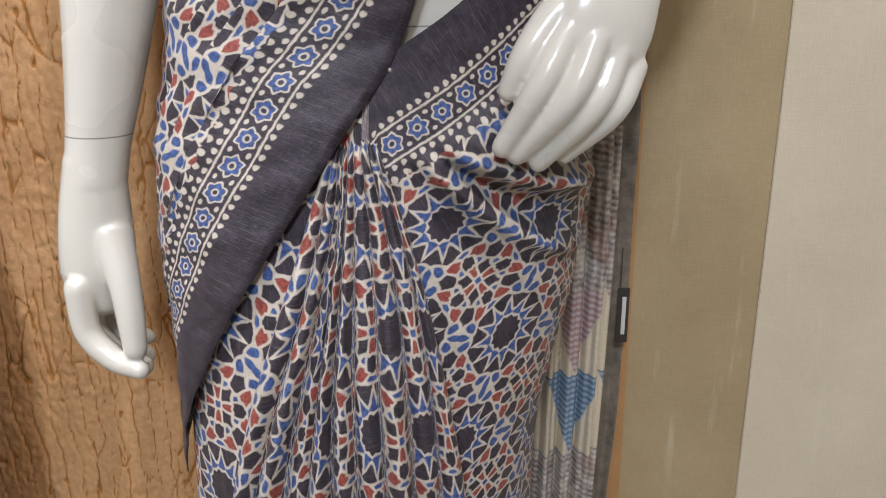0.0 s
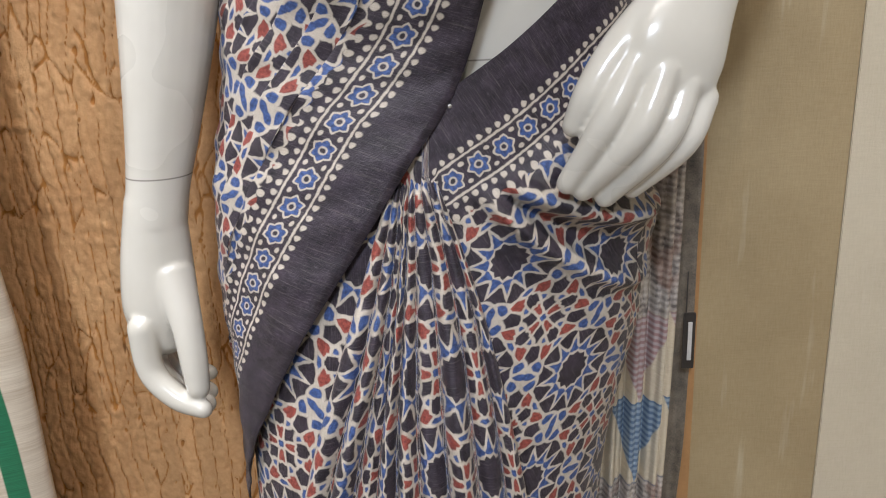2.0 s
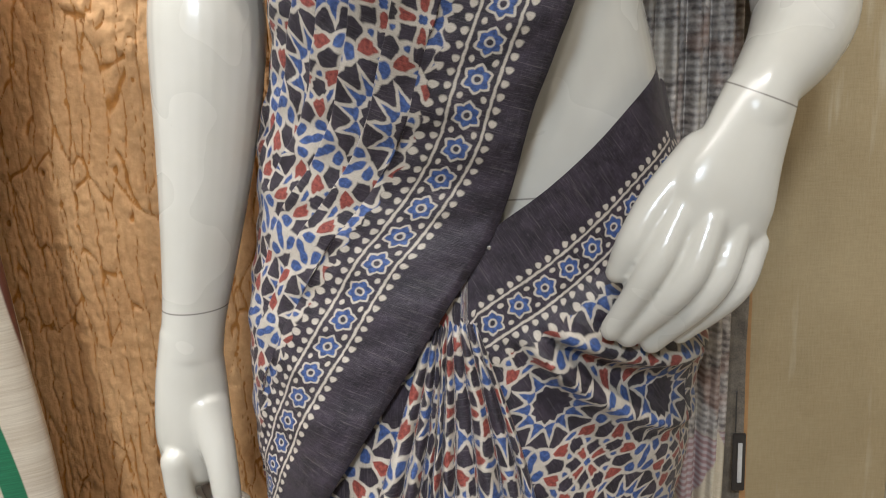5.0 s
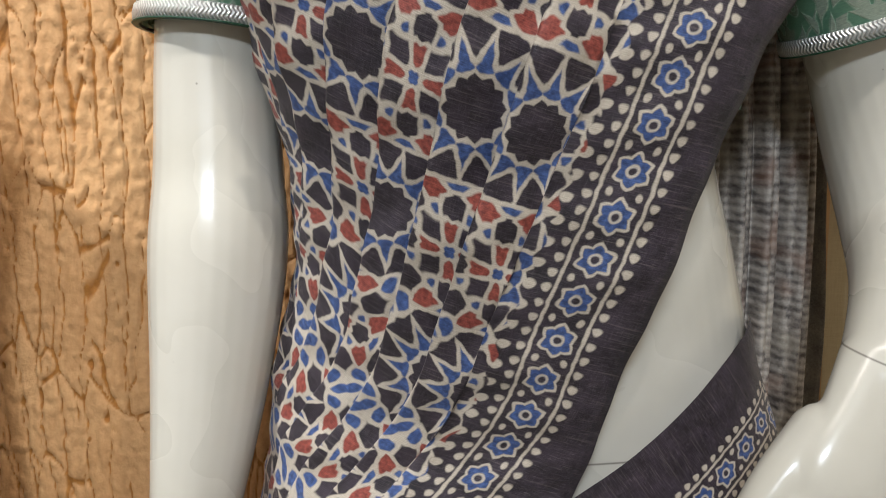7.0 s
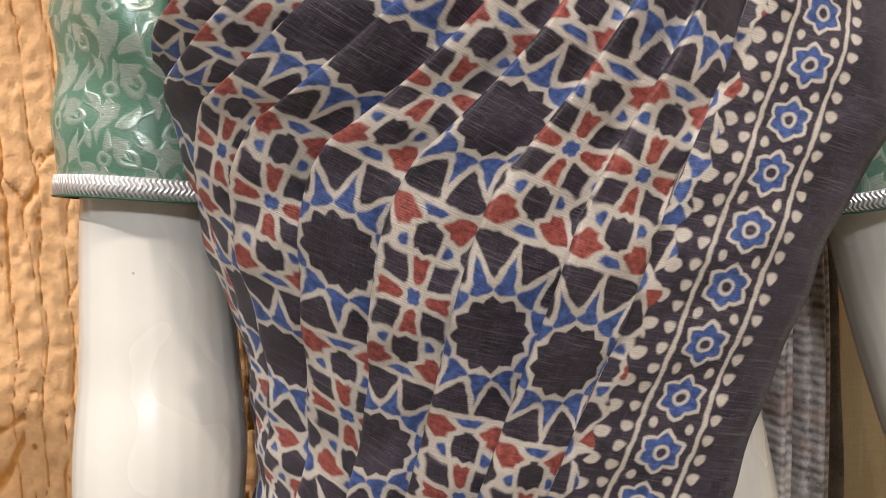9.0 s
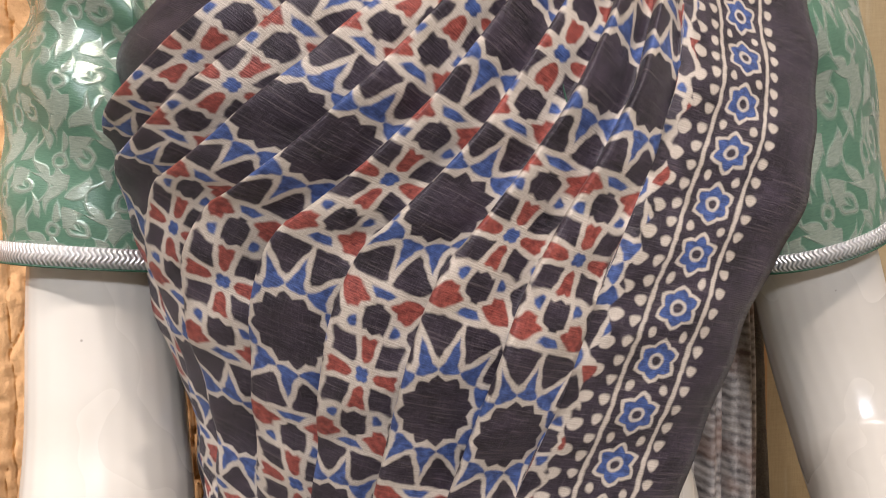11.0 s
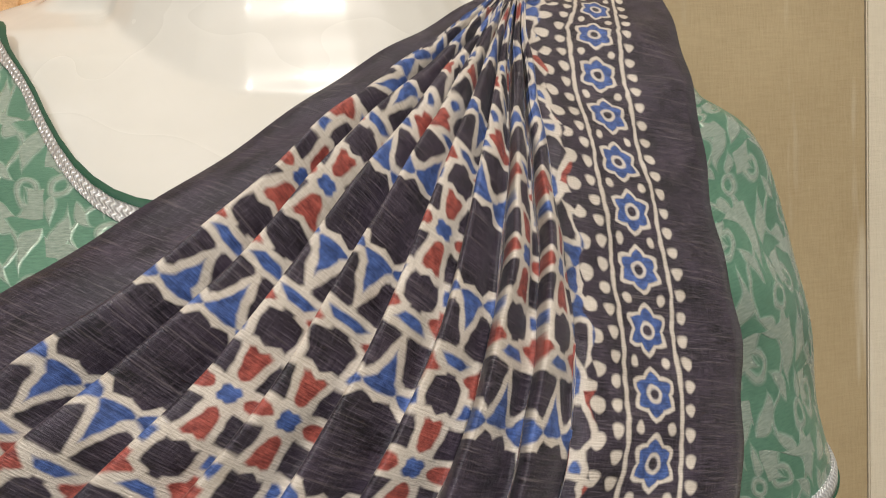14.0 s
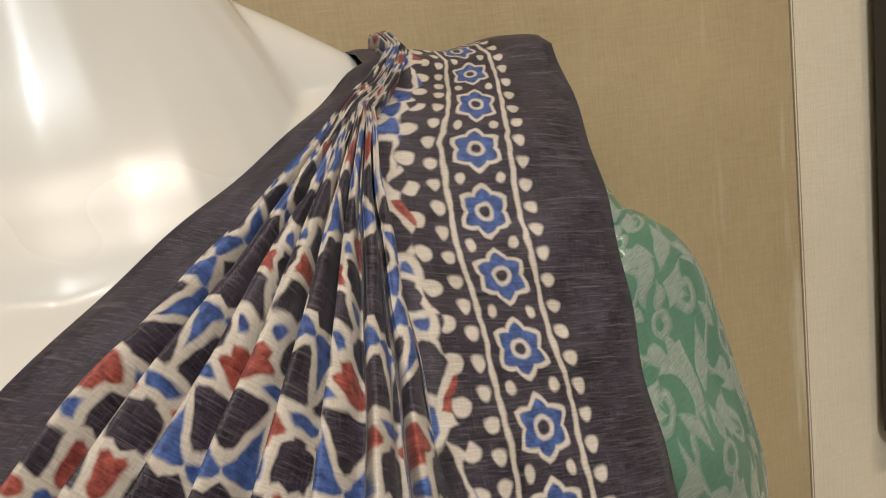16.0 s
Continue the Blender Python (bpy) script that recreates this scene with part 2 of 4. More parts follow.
def brocade():
    """Green silk woven with silvery scrolls."""
    k = Net("green_brocade")
    uv = k.n.new("ShaderNodeUVMap").outputs[0]
    wob = k.n.new("ShaderNodeTexNoise")
    k.l.new(uv, wob.inputs["Vector"])
    wob.inputs["Scale"].default_value, wob.inputs["Detail"].default_value = 55, 1.5
    off = k.n.new("ShaderNodeVectorMath")
    off.operation = "MULTIPLY_ADD"
    k.l.new(wob.outputs["Color"], off.inputs[0])
    off.inputs[1].default_value = (0.011, 0.011, 0)
    k.l.new(uv, off.inputs[2])
    u, v, _ = k.xyz(off.outputs[0])
    # curling stems with leaves and tendrils, in a half-drop repeat
    W, H = 0.030, 0.036
    col = k.m("FLOOR", k.mul(u, 1 / W))
    drop = k.mul(k.m("FLOORED_MODULO", col, 2.0), 0.5)
    a = k.mul(k.sub(k.m("FRACT", k.mul(u, 1 / W)), 0.5), W)
    b = k.mul(k.sub(k.m("FRACT", k.add(k.mul(v, 1 / H), drop)), 0.5), H)

    def leaf(cx, cy, la, lb, turn):
        c, s = math.cos(radians(turn)), math.sin(radians(turn))
        dx, dy = k.sub(a, cx), k.sub(b, cy)
        ex, ey = k.add(k.mul(dx, c), k.mul(dy, s)), k.sub(k.mul(dy, c), k.mul(dx, s))
        ey = k.add(ey, k.mul(k.mul(ex, ex), 32.0))
        fat = k.mul(k.sub(1.0, k.m("POWER", k.ab(k.mul(ex, 1 / la)), 1.7)), k.add(lb, k.mul(ex, 0.22)))
        return k.sub(k.ab(ey), fat)

    stem = k.sub(k.ab(k.sub(a, k.mul(k.m("SINE", k.mul(b, 2 * math.pi / H)), 0.0062))), 0.0008)
    curl = k.sub(k.ab(k.sub(k.hyp(k.sub(a, 0.0085), k.add(b, 0.0095)), 0.0040)), 0.0011)
    curl2 = k.sub(k.ab(k.sub(k.hyp(k.add(a, 0.0095), k.sub(b, 0.0105)), 0.0034)), 0.0010)
    d = k.mn(k.mn(stem, curl), curl2)
    for args in ((0.0085, 0.0075, 0.0085, 0.0036, 60), (-0.0085, -0.0070, 0.0085, 0.0036, 240), (0.0005, 0.0150, 0.0060, 0.0028, 150),
                 (-0.0010, -0.0010, 0.0055, 0.0024, 120), (0.0125, -0.0160, 0.0050, 0.0024, 20), (-0.0125, 0.0025, 0.0048, 0.0022, 80)):
        d = k.mn(d, leaf(*args))
    m = k.step(d, 0.0007)
    fine = k.noise(k.scaled(uv, 300, 1500, 1), 1.0, 3, 0.6)
    soft = k.noise(uv, 40, 3)
    green = k.mix(k.ramp(k.add(k.mul(fine, 0.5), k.mul(soft, 0.5)), 0.3, 0.7), (0.050, 0.120, 0.075), (0.110, 0.215, 0.140))
    silver = k.mix(k.ramp(fine, 0.3, 0.7), (0.24, 0.31, 0.24), (0.42, 0.48, 0.40))
    k.bump(k.add(k.mul(fine, 0.35), k.mul(m, 0.6)), 0.0008, 0.6)
    return k.out(k.mix(m, green, silver), k.ramp(m, 0.0, 1.0, 0.33, 0.25), k.mul(m, 0.45), 0.6)


def silver_lace():
    k = Net("silver_lace")
    uv = k.n.new("ShaderNodeUVMap").outputs[0]
    u, v, _ = k.xyz(uv)
    z = k.m("SINE", k.add(k.mul(u, 2300.0), k.mul(k.m("SINE", k.mul(v, 1700.0)), 2.0)))
    n = k.noise(uv, 900, 2)
    k.bump(k.add(k.mul(z, 0.6), n), 0.0008, 0.8)
    return k.out(k.mix(k.ramp(z, -1, 1), (0.46, 0.45, 0.43), (0.80, 0.79, 0.77)), 0.30, 0.55, 0.5)


def bark_plaster():
    k = Net("bark_plaster")
    c = k.coord()
    crack = k.attr("crack")
    grain, blotch = k.noise(c, 160, 5, 0.6), k.noise(c, 7, 3)
    pit = k.noise(c, 420, 3)
    skin = k.mix(k.ramp(k.add(k.mul(grain, 0.5), k.mul(blotch, 0.5)), 0.35, 0.66), (0.46, 0.245, 0.100), (0.62, 0.365, 0.165))
    orange = k.mix(k.ramp(grain, 0.3, 0.7), (0.26, 0.10, 0.016), (0.42, 0.18, 0.035))
    dark = k.mix(k.ramp(k.noise(c, 22, 3), 0.58, 0.80), orange, (0.10, 0.045, 0.018))
    k.bump(k.add(grain, k.mul(pit, 0.5)), 0.0016, 0.7)
    return k.out(k.mix(k.ramp(k.add(crack, k.mul(k.sub(grain, 0.5), 0.5)), 0.35, 0.70), skin, dark), 0.72, 0.0, 0.35)


def wall_cloth(name, lo, hi):
    """Woven wallcovering with rubbed lighter patches."""
    k = Net(name)
    c = k.coord()
    warp, weft = k.noise(k.scaled(c, 500, 1, 60), 1.0, 3, 0.65), k.noise(k.scaled(c, 60, 1, 500), 1.0, 3, 0.65)
    stain, streak = k.noise(c, 6, 4, 0.6), k.noise(k.scaled(c, 40, 1, 3.5), 1.0, 3, 0.6)
    t = k.add(k.add(k.mul(warp, 0.25), k.mul(weft, 0.25)), k.mul(stain, 0.5))
    col = k.mix(k.ramp(t, 0.34, 0.66), lo, hi)
    col = k.mix(k.mul(k.ramp(streak, 0.60, 0.70), 0.35), col, (0.60, 0.54, 0.42))
    k.bump(k.add(warp, weft), 0.0008, 0.5)
    return k.out(col, 0.62, 0.0, 0.4)


def tail_cloth():
    """The end of the saree: grey-brown woven bands, a row of large triangles in blue, rose and sand."""
    k = Net("striped_end_cloth")
    uv = k.n.new("ShaderNodeUVMap").outputs[0]
    u, v, _ = k.xyz(uv)
    line = k.m("SINE", k.mul(v, 2 * math.pi / 0.0075))
    fine = k.noise(k.scaled(uv, 60, 900, 1), 1.0, 4, 0.7)
    tw = 0.115
    fu = k.ab(k.sub(k.m("FRACT", k.mul(u, 1 / tw)), 0.5))
    vv = k.mul(k.sub(v, 0.86), 1 / 0.105)
    tri = k.step(k.sub(k.mul(fu, 2.0), k.sub(1.0, k.m("FRACT", vv))), 0.02)
    which = k.m("FLOOR", vv)
    blue = k.mix(k.ramp(line, -0.4, 0.4), (0.11, 0.16, 0.24), (0.25, 0.31, 0.37))
    rose = k.mix(k.ramp(line, -0.4, 0.4), (0.32, 0.20, 0.19), (0.44, 0.36, 0.34))
    sand = k.mix(k.ramp(fine, 0.3, 0.7), (0.48, 0.40, 0.28), (0.62, 0.54, 0.40))
    body = k.mix(tri, sand, k.mix(k.step(k.sub(which, 0.5), 0.01), blue, rose))
    grey = k.mix(k.ramp(k.add(k.mul(line, 0.5), k.mul(k.sub(k.noise(uv, 70, 4, 0.7), 0.5), 7.0)), -1.2, 1.2), (0.12, 0.100, 0.090), (0.56, 0.495, 0.43))
    tint = k.noise(uv, 16, 2)
    grey = k.mix(k.mul(k.ramp(tint, 0.55, 0.65), 0.45), grey, (0.26, 0.12, 0.07))
    grey = k.mix(k.mul(k.ramp(tint, 0.45, 0.36), 0.5), grey, (0.48, 0.42, 0.33))
    inband = k.step(k.sub(k.ab(k.sub(v, 0.965)), 0.105), 0.003)
    col = k.mix(inband, grey, body)
    k.bump(k.add(k.mul(line, 0.4), fine), 0.0008, 0.5)
    return k.out(col, 0.6, 0.0, 0.35)


def side_cloth():
    """Cream raw silk with a green edge stripe."""
    k = Net("cream_raw_silk")
    uv = k.n.new("ShaderNodeUVMap").outputs[0]
    u, v, _ = k.xyz(uv)
    fine = k.noise(k.scaled(uv, 20, 600, 1), 1.0, 4, 0.7)
    soft = k.noise(k.scaled(uv, 6, 40, 1), 1.0, 3)
    cream = k.mix(k.ramp(k.add(k.mul(fine, 0.6), k.mul(soft, 0.4)), 0.35, 0.65), (0.46, 0.37, 0.27), (0.68, 0.60, 0.48))
    green = k.mix(k.ramp(fine, 0.3, 0.7), (0.012, 0.10, 0.045), (0.03, 0.20, 0.09))
    wine = (0.14, 0.05, 0.03)
    s = k.step(k.sub(k.ab(k.sub(u, 0.058)), 0.011), 0.0008)
    s2 = k.step(k.sub(k.ab(k.sub(u, 0.002)), 0.003), 0.0008)
    k.bump(fine, 0.0008, 0.5)
    return k.out(k.mix(s2, k.mix(s, cream, green), wine), 0.5, 0.0, 0.45)


M_PALLU = print_cloth("printed_silk_drape", far=1.475)
M_SKIRT = print_cloth("printed_silk")
M_BODY = mannequin_paint()
M_BROCADE = brocade()
M_LACE = silver_lace()
M_PIPING = plain("green_piping", (0.012, 0.06, 0.03), 0.5)
M_BARK = bark_plaster()
M_WALL = wall_cloth("olive_wallcovering", (0.285, 0.208, 0.105), (0.395, 0.302, 0.165))
M_STRIP = wall_cloth("pale_wallcovering", (0.51, 0.435, 0.31), (0.61, 0.53, 0.39))
M_TAIL = tail_cloth()
M_SIDE = side_cloth()
M_SHEER = plain("dark_sheer_cloth", (0.15, 0.122, 0.09), 0.55, scale=70, vary=0.6, bump=0.0008)
M_METAL = plain("steel_pin", (0.7, 0.7, 0.7), 0.25, 1.0)
M_DARK = plain("dark_frame", (0.03, 0.024, 0.02), 0.45)
M_CREAM = plain("cream_paint", (0.62, 0.57, 0.48), 0.6, scale=6)
M_FLOOR = plain("floor_tile", (0.40, 0.34, 0.27), 0.25, scale=3)
M_WOOD = plain("honey_wood", (0.36, 0.19, 0.07), 0.45, scale=20)
M_CARD = plain("price_card", (0.55, 0.52, 0.48), 0.5)


# ---- mesh tools ----
def mesh_object(name, verts, faces, mat, parent=None, label="", uvs=None, smooth=True):
    me = bpy.data.meshes.new(name)
    me.from_pydata([tuple(v) for v in verts], [], faces)
    if uvs is not None:
        lay = me.uv_layers.new(name="UVMap")
        idx = np.empty(len(me.loops), dtype=np.int32)
        me.loops.foreach_get("vertex_index", idx)
        lay.data.foreach_set("uv", np.asarray(uvs, dtype=np.float32)[idx].ravel())
    me.polygons.foreach_set("use_smooth", [smooth] * len(me.polygons))
    me.materials.append(mat)
    me.validate()
    ob = new(name, me)
    if parent:
        ob.parent = parent
    if label:
        ob["label"] = label
    return ob


def grid_faces(nr, nc, closed=False):
    out = []
    for i in range(nr - 1):
        for j in range(nc if closed else nc - 1):
            b = i * nc
            out.append((b + j, b + (j + 1) % nc, b + nc + (j + 1) % nc, b + nc + j))
    return out


def sheet(name, P, mat, parent=None, label="", uv=None, closed=False, thick=0.0):
    """A cloth or skin from a grid of points P[row, column, xyz]."""
    nr, nc = P.shape[:2]
    ob = mesh_object(name, P.reshape(-1, 3), grid_faces(nr, nc, closed), mat, parent, label, None if uv is None else uv.reshape(-1, 2))
    if thick:
        s = ob.modifiers.new("thickness", "SOLIDIFY")
        s.thickness, s.offset = thick, -1
    return ob


def box(name, x0, x1, y0, y1, z0, z1, mat, parent=None, label="", bevel=0.002):
    bm = bmesh.new()
    bmesh.ops.create_cube(bm, size=1)
    for v in bm.verts:
        v.co = ((x0 + x1) / 2 + v.co.x * (x1 - x0), (y0 + y1) / 2 + v.co.y * (y1 - y0), (z0 + z1) / 2 + v.co.z * (z1 - z0))
    if bevel:
        bmesh.ops.bevel(bm, geom=bm.edges[:], offset=bevel, segments=2, affect="EDGES")
    me = bpy.data.meshes.new(name)
    bm.to_mesh(me)
    bm.free()
    me.materials.append(mat)
    ob = new(name, me)
    if parent:
        ob.parent = parent
    if label:
        ob["label"] = label
    return ob


def spline(ts, vals, t):
    """Smooth interpolation (Catmull-Rom) of rows vals at knots ts."""
    ts, vals, t = np.asarray(ts, float), np.asarray(vals, float), np.atleast_1d(np.asarray(t, float))
    one = vals.ndim == 1
    V = vals[:, None] if one else vals
    d = np.gradient(V, ts, axis=0)
    i = np.clip(np.searchsorted(ts, t) - 1, 0, len(ts) - 2)
    h = (ts[i + 1] - ts[i])
    f = np.clip((t - ts[i]) / h, 0, 1)[:, None]
    h = h[:, None]
    o = (2 * f**3 - 3 * f**2 + 1) * V[i] + (f**3 - 2 * f**2 + f) * h * d[i] + (-2 * f**3 + 3 * f**2) * V[i + 1] + (f**3 - f**2) * h * d[i + 1]
    return o[:, 0] if one else o


def sstep(a, b, x):
    f = np.clip((x - a) / (b - a), 0, 1)
    return f * f * (3 - 2 * f)


# ---- the body's form: sections by height: centre x, half width, front y, back y, squareness ----
BODY = np.array([
    (0.02, -0.080, 0.175, 0.590, 0.850, 2.2),
    (0.40, -0.085, 0.172, 0.585, 0.850, 2.2),
    (0.54, -0.078, 0.172, 0.590, 0.850, 2.3),
    (0.66, -0.066, 0.186, 0.605, 0.855, 2.3),
    (0.78, -0.058, 0.192, 0.625, 0.860, 2.3),
    (0.88, -0.053, 0.181, 0.640, 0.855, 2.3),
    (0.96, -0.050, 0.171, 0.640, 0.845, 2.2),
    (1.04, -0.050, 0.155, 0.633, 0.835, 2.2),
    (1.10, -0.055, 0.146, 0.628, 0.835, 2.2),
    (1.17, -0.060, 0.152, 0.610, 0.840, 2.3),
    (1.23, -0.062, 0.162, 0.604, 0.848, 2.4),
    (1.29, -0.060, 0.172, 0.608, 0.852, 2.4),
    (1.34, -0.056, 0.182, 0.634, 0.855, 2.5),
    (1.39, -0.052, 0.190, 0.674, 0.858, 2.7),
    (1.43, -0.050, 0.190, 0.714, 0.858, 2.8),
    (1.46, -0.049, 0.186, 0.748, 0.856, 2.9),
    (1.48, -0.048, 0.160, 0.780, 0.854, 2.6),
    (1.498, -0.047, 0.112, 0.808, 0.850, 2.4),
])


def section(z):
    return spline(BODY[:, 0], BODY[:, 1:], z)


def on_body(theta, z, off=0.0):
    """Points of the body's skin at angle theta (0 the front, negative towards its right arm) and height z."""
    theta, z = np.broadcast_arrays(np.asarray(theta, float), np.asarray(z, float))
    s = section(z.ravel()).reshape(*z.shape, 5)
    cx, a, yf, yb, n = (s[..., i] for i in range(5))
    cy = np.maximum(0.745, (yf + yb) / 2)
    sn, cs = np.sin(theta), np.cos(theta)
    b = np.where(cs > 0, cy - yf, yb - cy)
    e = 2 / n
    x = cx + a * np.sign(sn) * np.abs(sn) ** e
    y = cy - b * np.sign(cs) * np.abs(cs) ** e
    nx, ny = sn / a, -cs / b
    ln = np.hypot(nx, ny)
    return np.stack([x + nx / ln * off, y + ny / ln * off, z + 0 * x], -1)


def angle_of(x, z):
    s = section(np.atleast_1d(z))
    q = np.clip((np.atleast_1d(x) - s[:, 0]) / s[:, 1], -1, 1)
    return np.sign(q) * np.arcsin(np.abs(q) ** (s[:, 4] / 2))


# ---- the shop corner ----
WALL_Y = 0.885
back = box("wall_back", -3.0, 3.0, WALL_Y + 0.012, WALL_Y + 0.15, 0, 3.32, M_CREAM)
tagged(back, "cream plaster back wall behind the display", "wall", kind="structure")
cover = box("wall_panel_olive", -0.185, 0.378, WALL_Y, WALL_Y + 0.010, 0.0, 3.32, M_WALL, bevel=0.001)
tagged(cover, "olive beige woven wallcovering panel with rubbed streaks", "wall panel", kind="structure")
strip = box("wall_strip_pale", 0.3783, 0.95, WALL_Y - 0.0015, WALL_Y + 0.010, 0.0, 3.32, M_STRIP, bevel=0.001)
tagged(strip, "pale beige wallcovering strip beside the darker panel", "wall panel", kind="structure")


def bark_wall():
    """Sculpted bark: upright scaly plates parted by deep orange cracks."""
    nx, nz = 270, 660
    X, Z = np.meshgrid(np.linspace(-0.72, -0.186, nx), np.linspace(0.0, 1.7, nz))
    Y, C = np.zeros_like(X), np.zeros_like(X)
    for i in range(nz):
        for j in range(nx):
            x, z = X[i, j], Z[i, j]
            wx = 0.010 * noise.noise((x * 11, z * 6, 1)) + 0.004 * noise.noise((x * 50, z * 36, 4))
            n1 = noise.noise((x * 90, z * 60, 5))
            # long upright cracks, meandering and broken here and there
            q = x * 50 + 1.2 * noise.noise((x * 4, z * 4.0, 31)) + 0.34 * noise.noise((x * 14, z * 17, 32)) + 0.11 * noise.noise((x * 60, z * 80, 34))
            near = abs(q - round(q))
            wide = 0.085 + 0.06 * noise.noise((x * 30, z * 16, 8))
            c = 1 - near / wide if noise.noise((round(q) * 7.3, z * 4.2, 33)) > -0.42 else 0
            # branching ones between them
            d, _ = noise.voronoi(((x + wx) * 44, z * 10.0 + 0.5 * noise.noise((x * 24, z * 14, 7)), 3.0))
            if noise.noise((x * 9, z * 8, 21)) > -0.12:
                c = max(c, 0.9 * (1 - (d[1] - d[0]) / 0.065))
            # small nicks
            nick = noise.noise((x * 120, z * 55, 41))
            if nick > 0.52:
                c = max(c, (nick - 0.52) * 5)
            c = min(1, max(0, c))
            C[i, j] = c
            flake = abs(noise.noise((x * 95, z * 60, 12)))
            Y[i, j] = WALL_Y - 0.010 - 0.006 * noise.noise((x * 5, z * 3, 2)) - 0.0010 * n1 - 0.0034 * flake - 0.0012 * noise.noise((x * 150, z * 120, 6)) + 0.0040 * c
    roll = 0.018 * np.cos((X + 0.47) / 0.11) * (np.abs(X + 0.47) < 0.30)
    P = np.stack([X, Y - np.maximum(roll, 0) * 0.5, Z], -1)
    ob = sheet("wall_bark", P, M_BARK)
    a = ob.data.attributes.new("crack", "FLOAT", "POINT")
    a.data.foreach_set("value", C.ravel().astype(np.float32))
    return tagged(ob, "sculpted plaster wall like tree bark, tan with orange cracks", "wall", kind="structure")


bark_wall()
tagged(box("trim_batten", 0.196, 0.224, WALL_Y - 0.010, WALL_Y - 0.001, 0.0, 1.30, M_WOOD), "narrow honey-brown wooden batten on the wall", "trim", kind="structure")
tagged(box("floor", -3, 3, -3.5, 1.0, -0.1, 0.0, M_FLOOR, bevel=0), "warm beige polished tile floor", "floor", kind="structure")
tagged(box("ceiling", -3, 3, -3.5, 1.0, 3.33, 3.45, M_CREAM, bevel=0), "cream ceiling", "ceiling", kind="structure")
tagged(box("wall_side_a", -3.15, -3.0, -3.5, 1.0, 0, 3.32, M_CREAM, bevel=0), "cream side wall", "wall", kind="structure")
tagged(box("wall_side_b", 3.0, 3.15, -3.5, 1.0, 0, 3.32, M_CREAM, bevel=0), "cream side wall", "wall", kind="structure")
tagged(box("wall_front", -3.0, 3.0, -3.65, -3.5, 0, 3.32, M_CREAM, bevel=0), "cream wall behind the viewer", "wall", kind="structure")
picture = tagged(new("framed_board"), "blank white board in a dark frame on the wall", "frame")
box("panel", 0.459, 0.80, WALL_Y - 0.018, WALL_Y - 0.010, 1.20, 1.85, M_CARD, picture)
for name, a, b, c, d in (("stile", 0.436, 0.462, 1.176, 1.874), ("stile", 0.797, 0.821, 1.176, 1.874), ("rail", 0.4625, 0.7965, 1.176, 1.20), ("rail", 0.4625, 0.7965, 1.85, 1.874)):
    box(name, a, b, WALL_Y - 0.028, WALL_Y - 0.007, c, d, M_DARK, picture)


# ---- the mannequin ----
def tube(rings, n=28):
    """A closed tube: rings of centre, along, side half-width, other half-width."""
    verts, faces = [], []
    for c, w, axis_u, axis_v in rings:
        for i in range(n):
            a = 2 * math.pi * i / n
            verts.append(Vector(c) + Vector(axis_u) * (w[0] * math.cos(a)) + Vector(axis_v) * (w[1] * math.sin(a)))
    m = len(rings)
    faces = [(i * n + j, i * n + (j + 1) % n, (i + 1) * n + (j + 1) % n, (i + 1) * n + j) for i in range(m - 1) for j in range(n)]
    faces += [tuple(range(n))[::-1], tuple(range((m - 1) * n, m * n))]
    return verts, faces


def limb(points, radii, flat=None, side=(1, 0, 0), steps=7):
    """Rings along a smooth line through points with those radii; flat: width over depth."""
    k = np.arange(len(points), dtype=float)
    t = np.linspace(0, len(points) - 1, (len(points) - 1) * steps + 1)
    P, R = spline(k, points, t), spline(k, radii, t)
    F = spline(k, flat if flat else [1.0] * len(points), t)
    D = np.gradient(P, axis=0)
    rings = []
    for p, r, f, d in zip(P, R, F, D):
        d = Vector(d).normalized()
        u = (Vector(side) - d * d.dot(Vector(side))).normalized()
        rings.append((p, (r * f, r / f), u, d.cross(u)))
    # rounded ends
    for end, sgn in ((0, -1), (-1, 1)):
        p, w, u, v = rings[end]
        d = Vector(D[end]).normalized() * sgn
        caps = [(Vector(p) + d * (min(w) * math.sin(a)), (w[0] * math.cos(a), w[1] * math.cos(a)), u, v) for a in (0.5, 0.95, 1.3)]
        rings = rings + caps if sgn > 0 else caps[::-1] + rings
    return tube(rings)


ARM_R = ([(-0.218, 0.775, 1.385), (-0.246, 0.755, 1.31), (-0.266, 0.745, 1.19), (-0.268, 0.735, 1.10), (-0.269, 0.722, 1.04), (-0.279, 0.712, 0.95), (-0.294, 0.704, 0.86), (-0.304, 0.700, 0.81), (-0.310, 0.697, 0.775)],
         [0.050, 0.049, 0.042, 0.045, 0.048, 0.041, 0.032, 0.0275, 0.027])
ARM_L = ([(0.098, 0.797, 1.428), (0.125, 0.784, 1.378), (0.152, 0.766, 1.32), (0.186, 0.765, 1.20), (0.212, 0.770, 1.11), (0.218, 0.745, 1.045), (0.194, 0.692, 1.014), (0.161, 0.648, 0.986), (0.148, 0.634, 0.965)],
         [0.047, 0.051, 0.049, 0.042, 0.043, 0.042, 0.035, 0.0255, 0.0245])


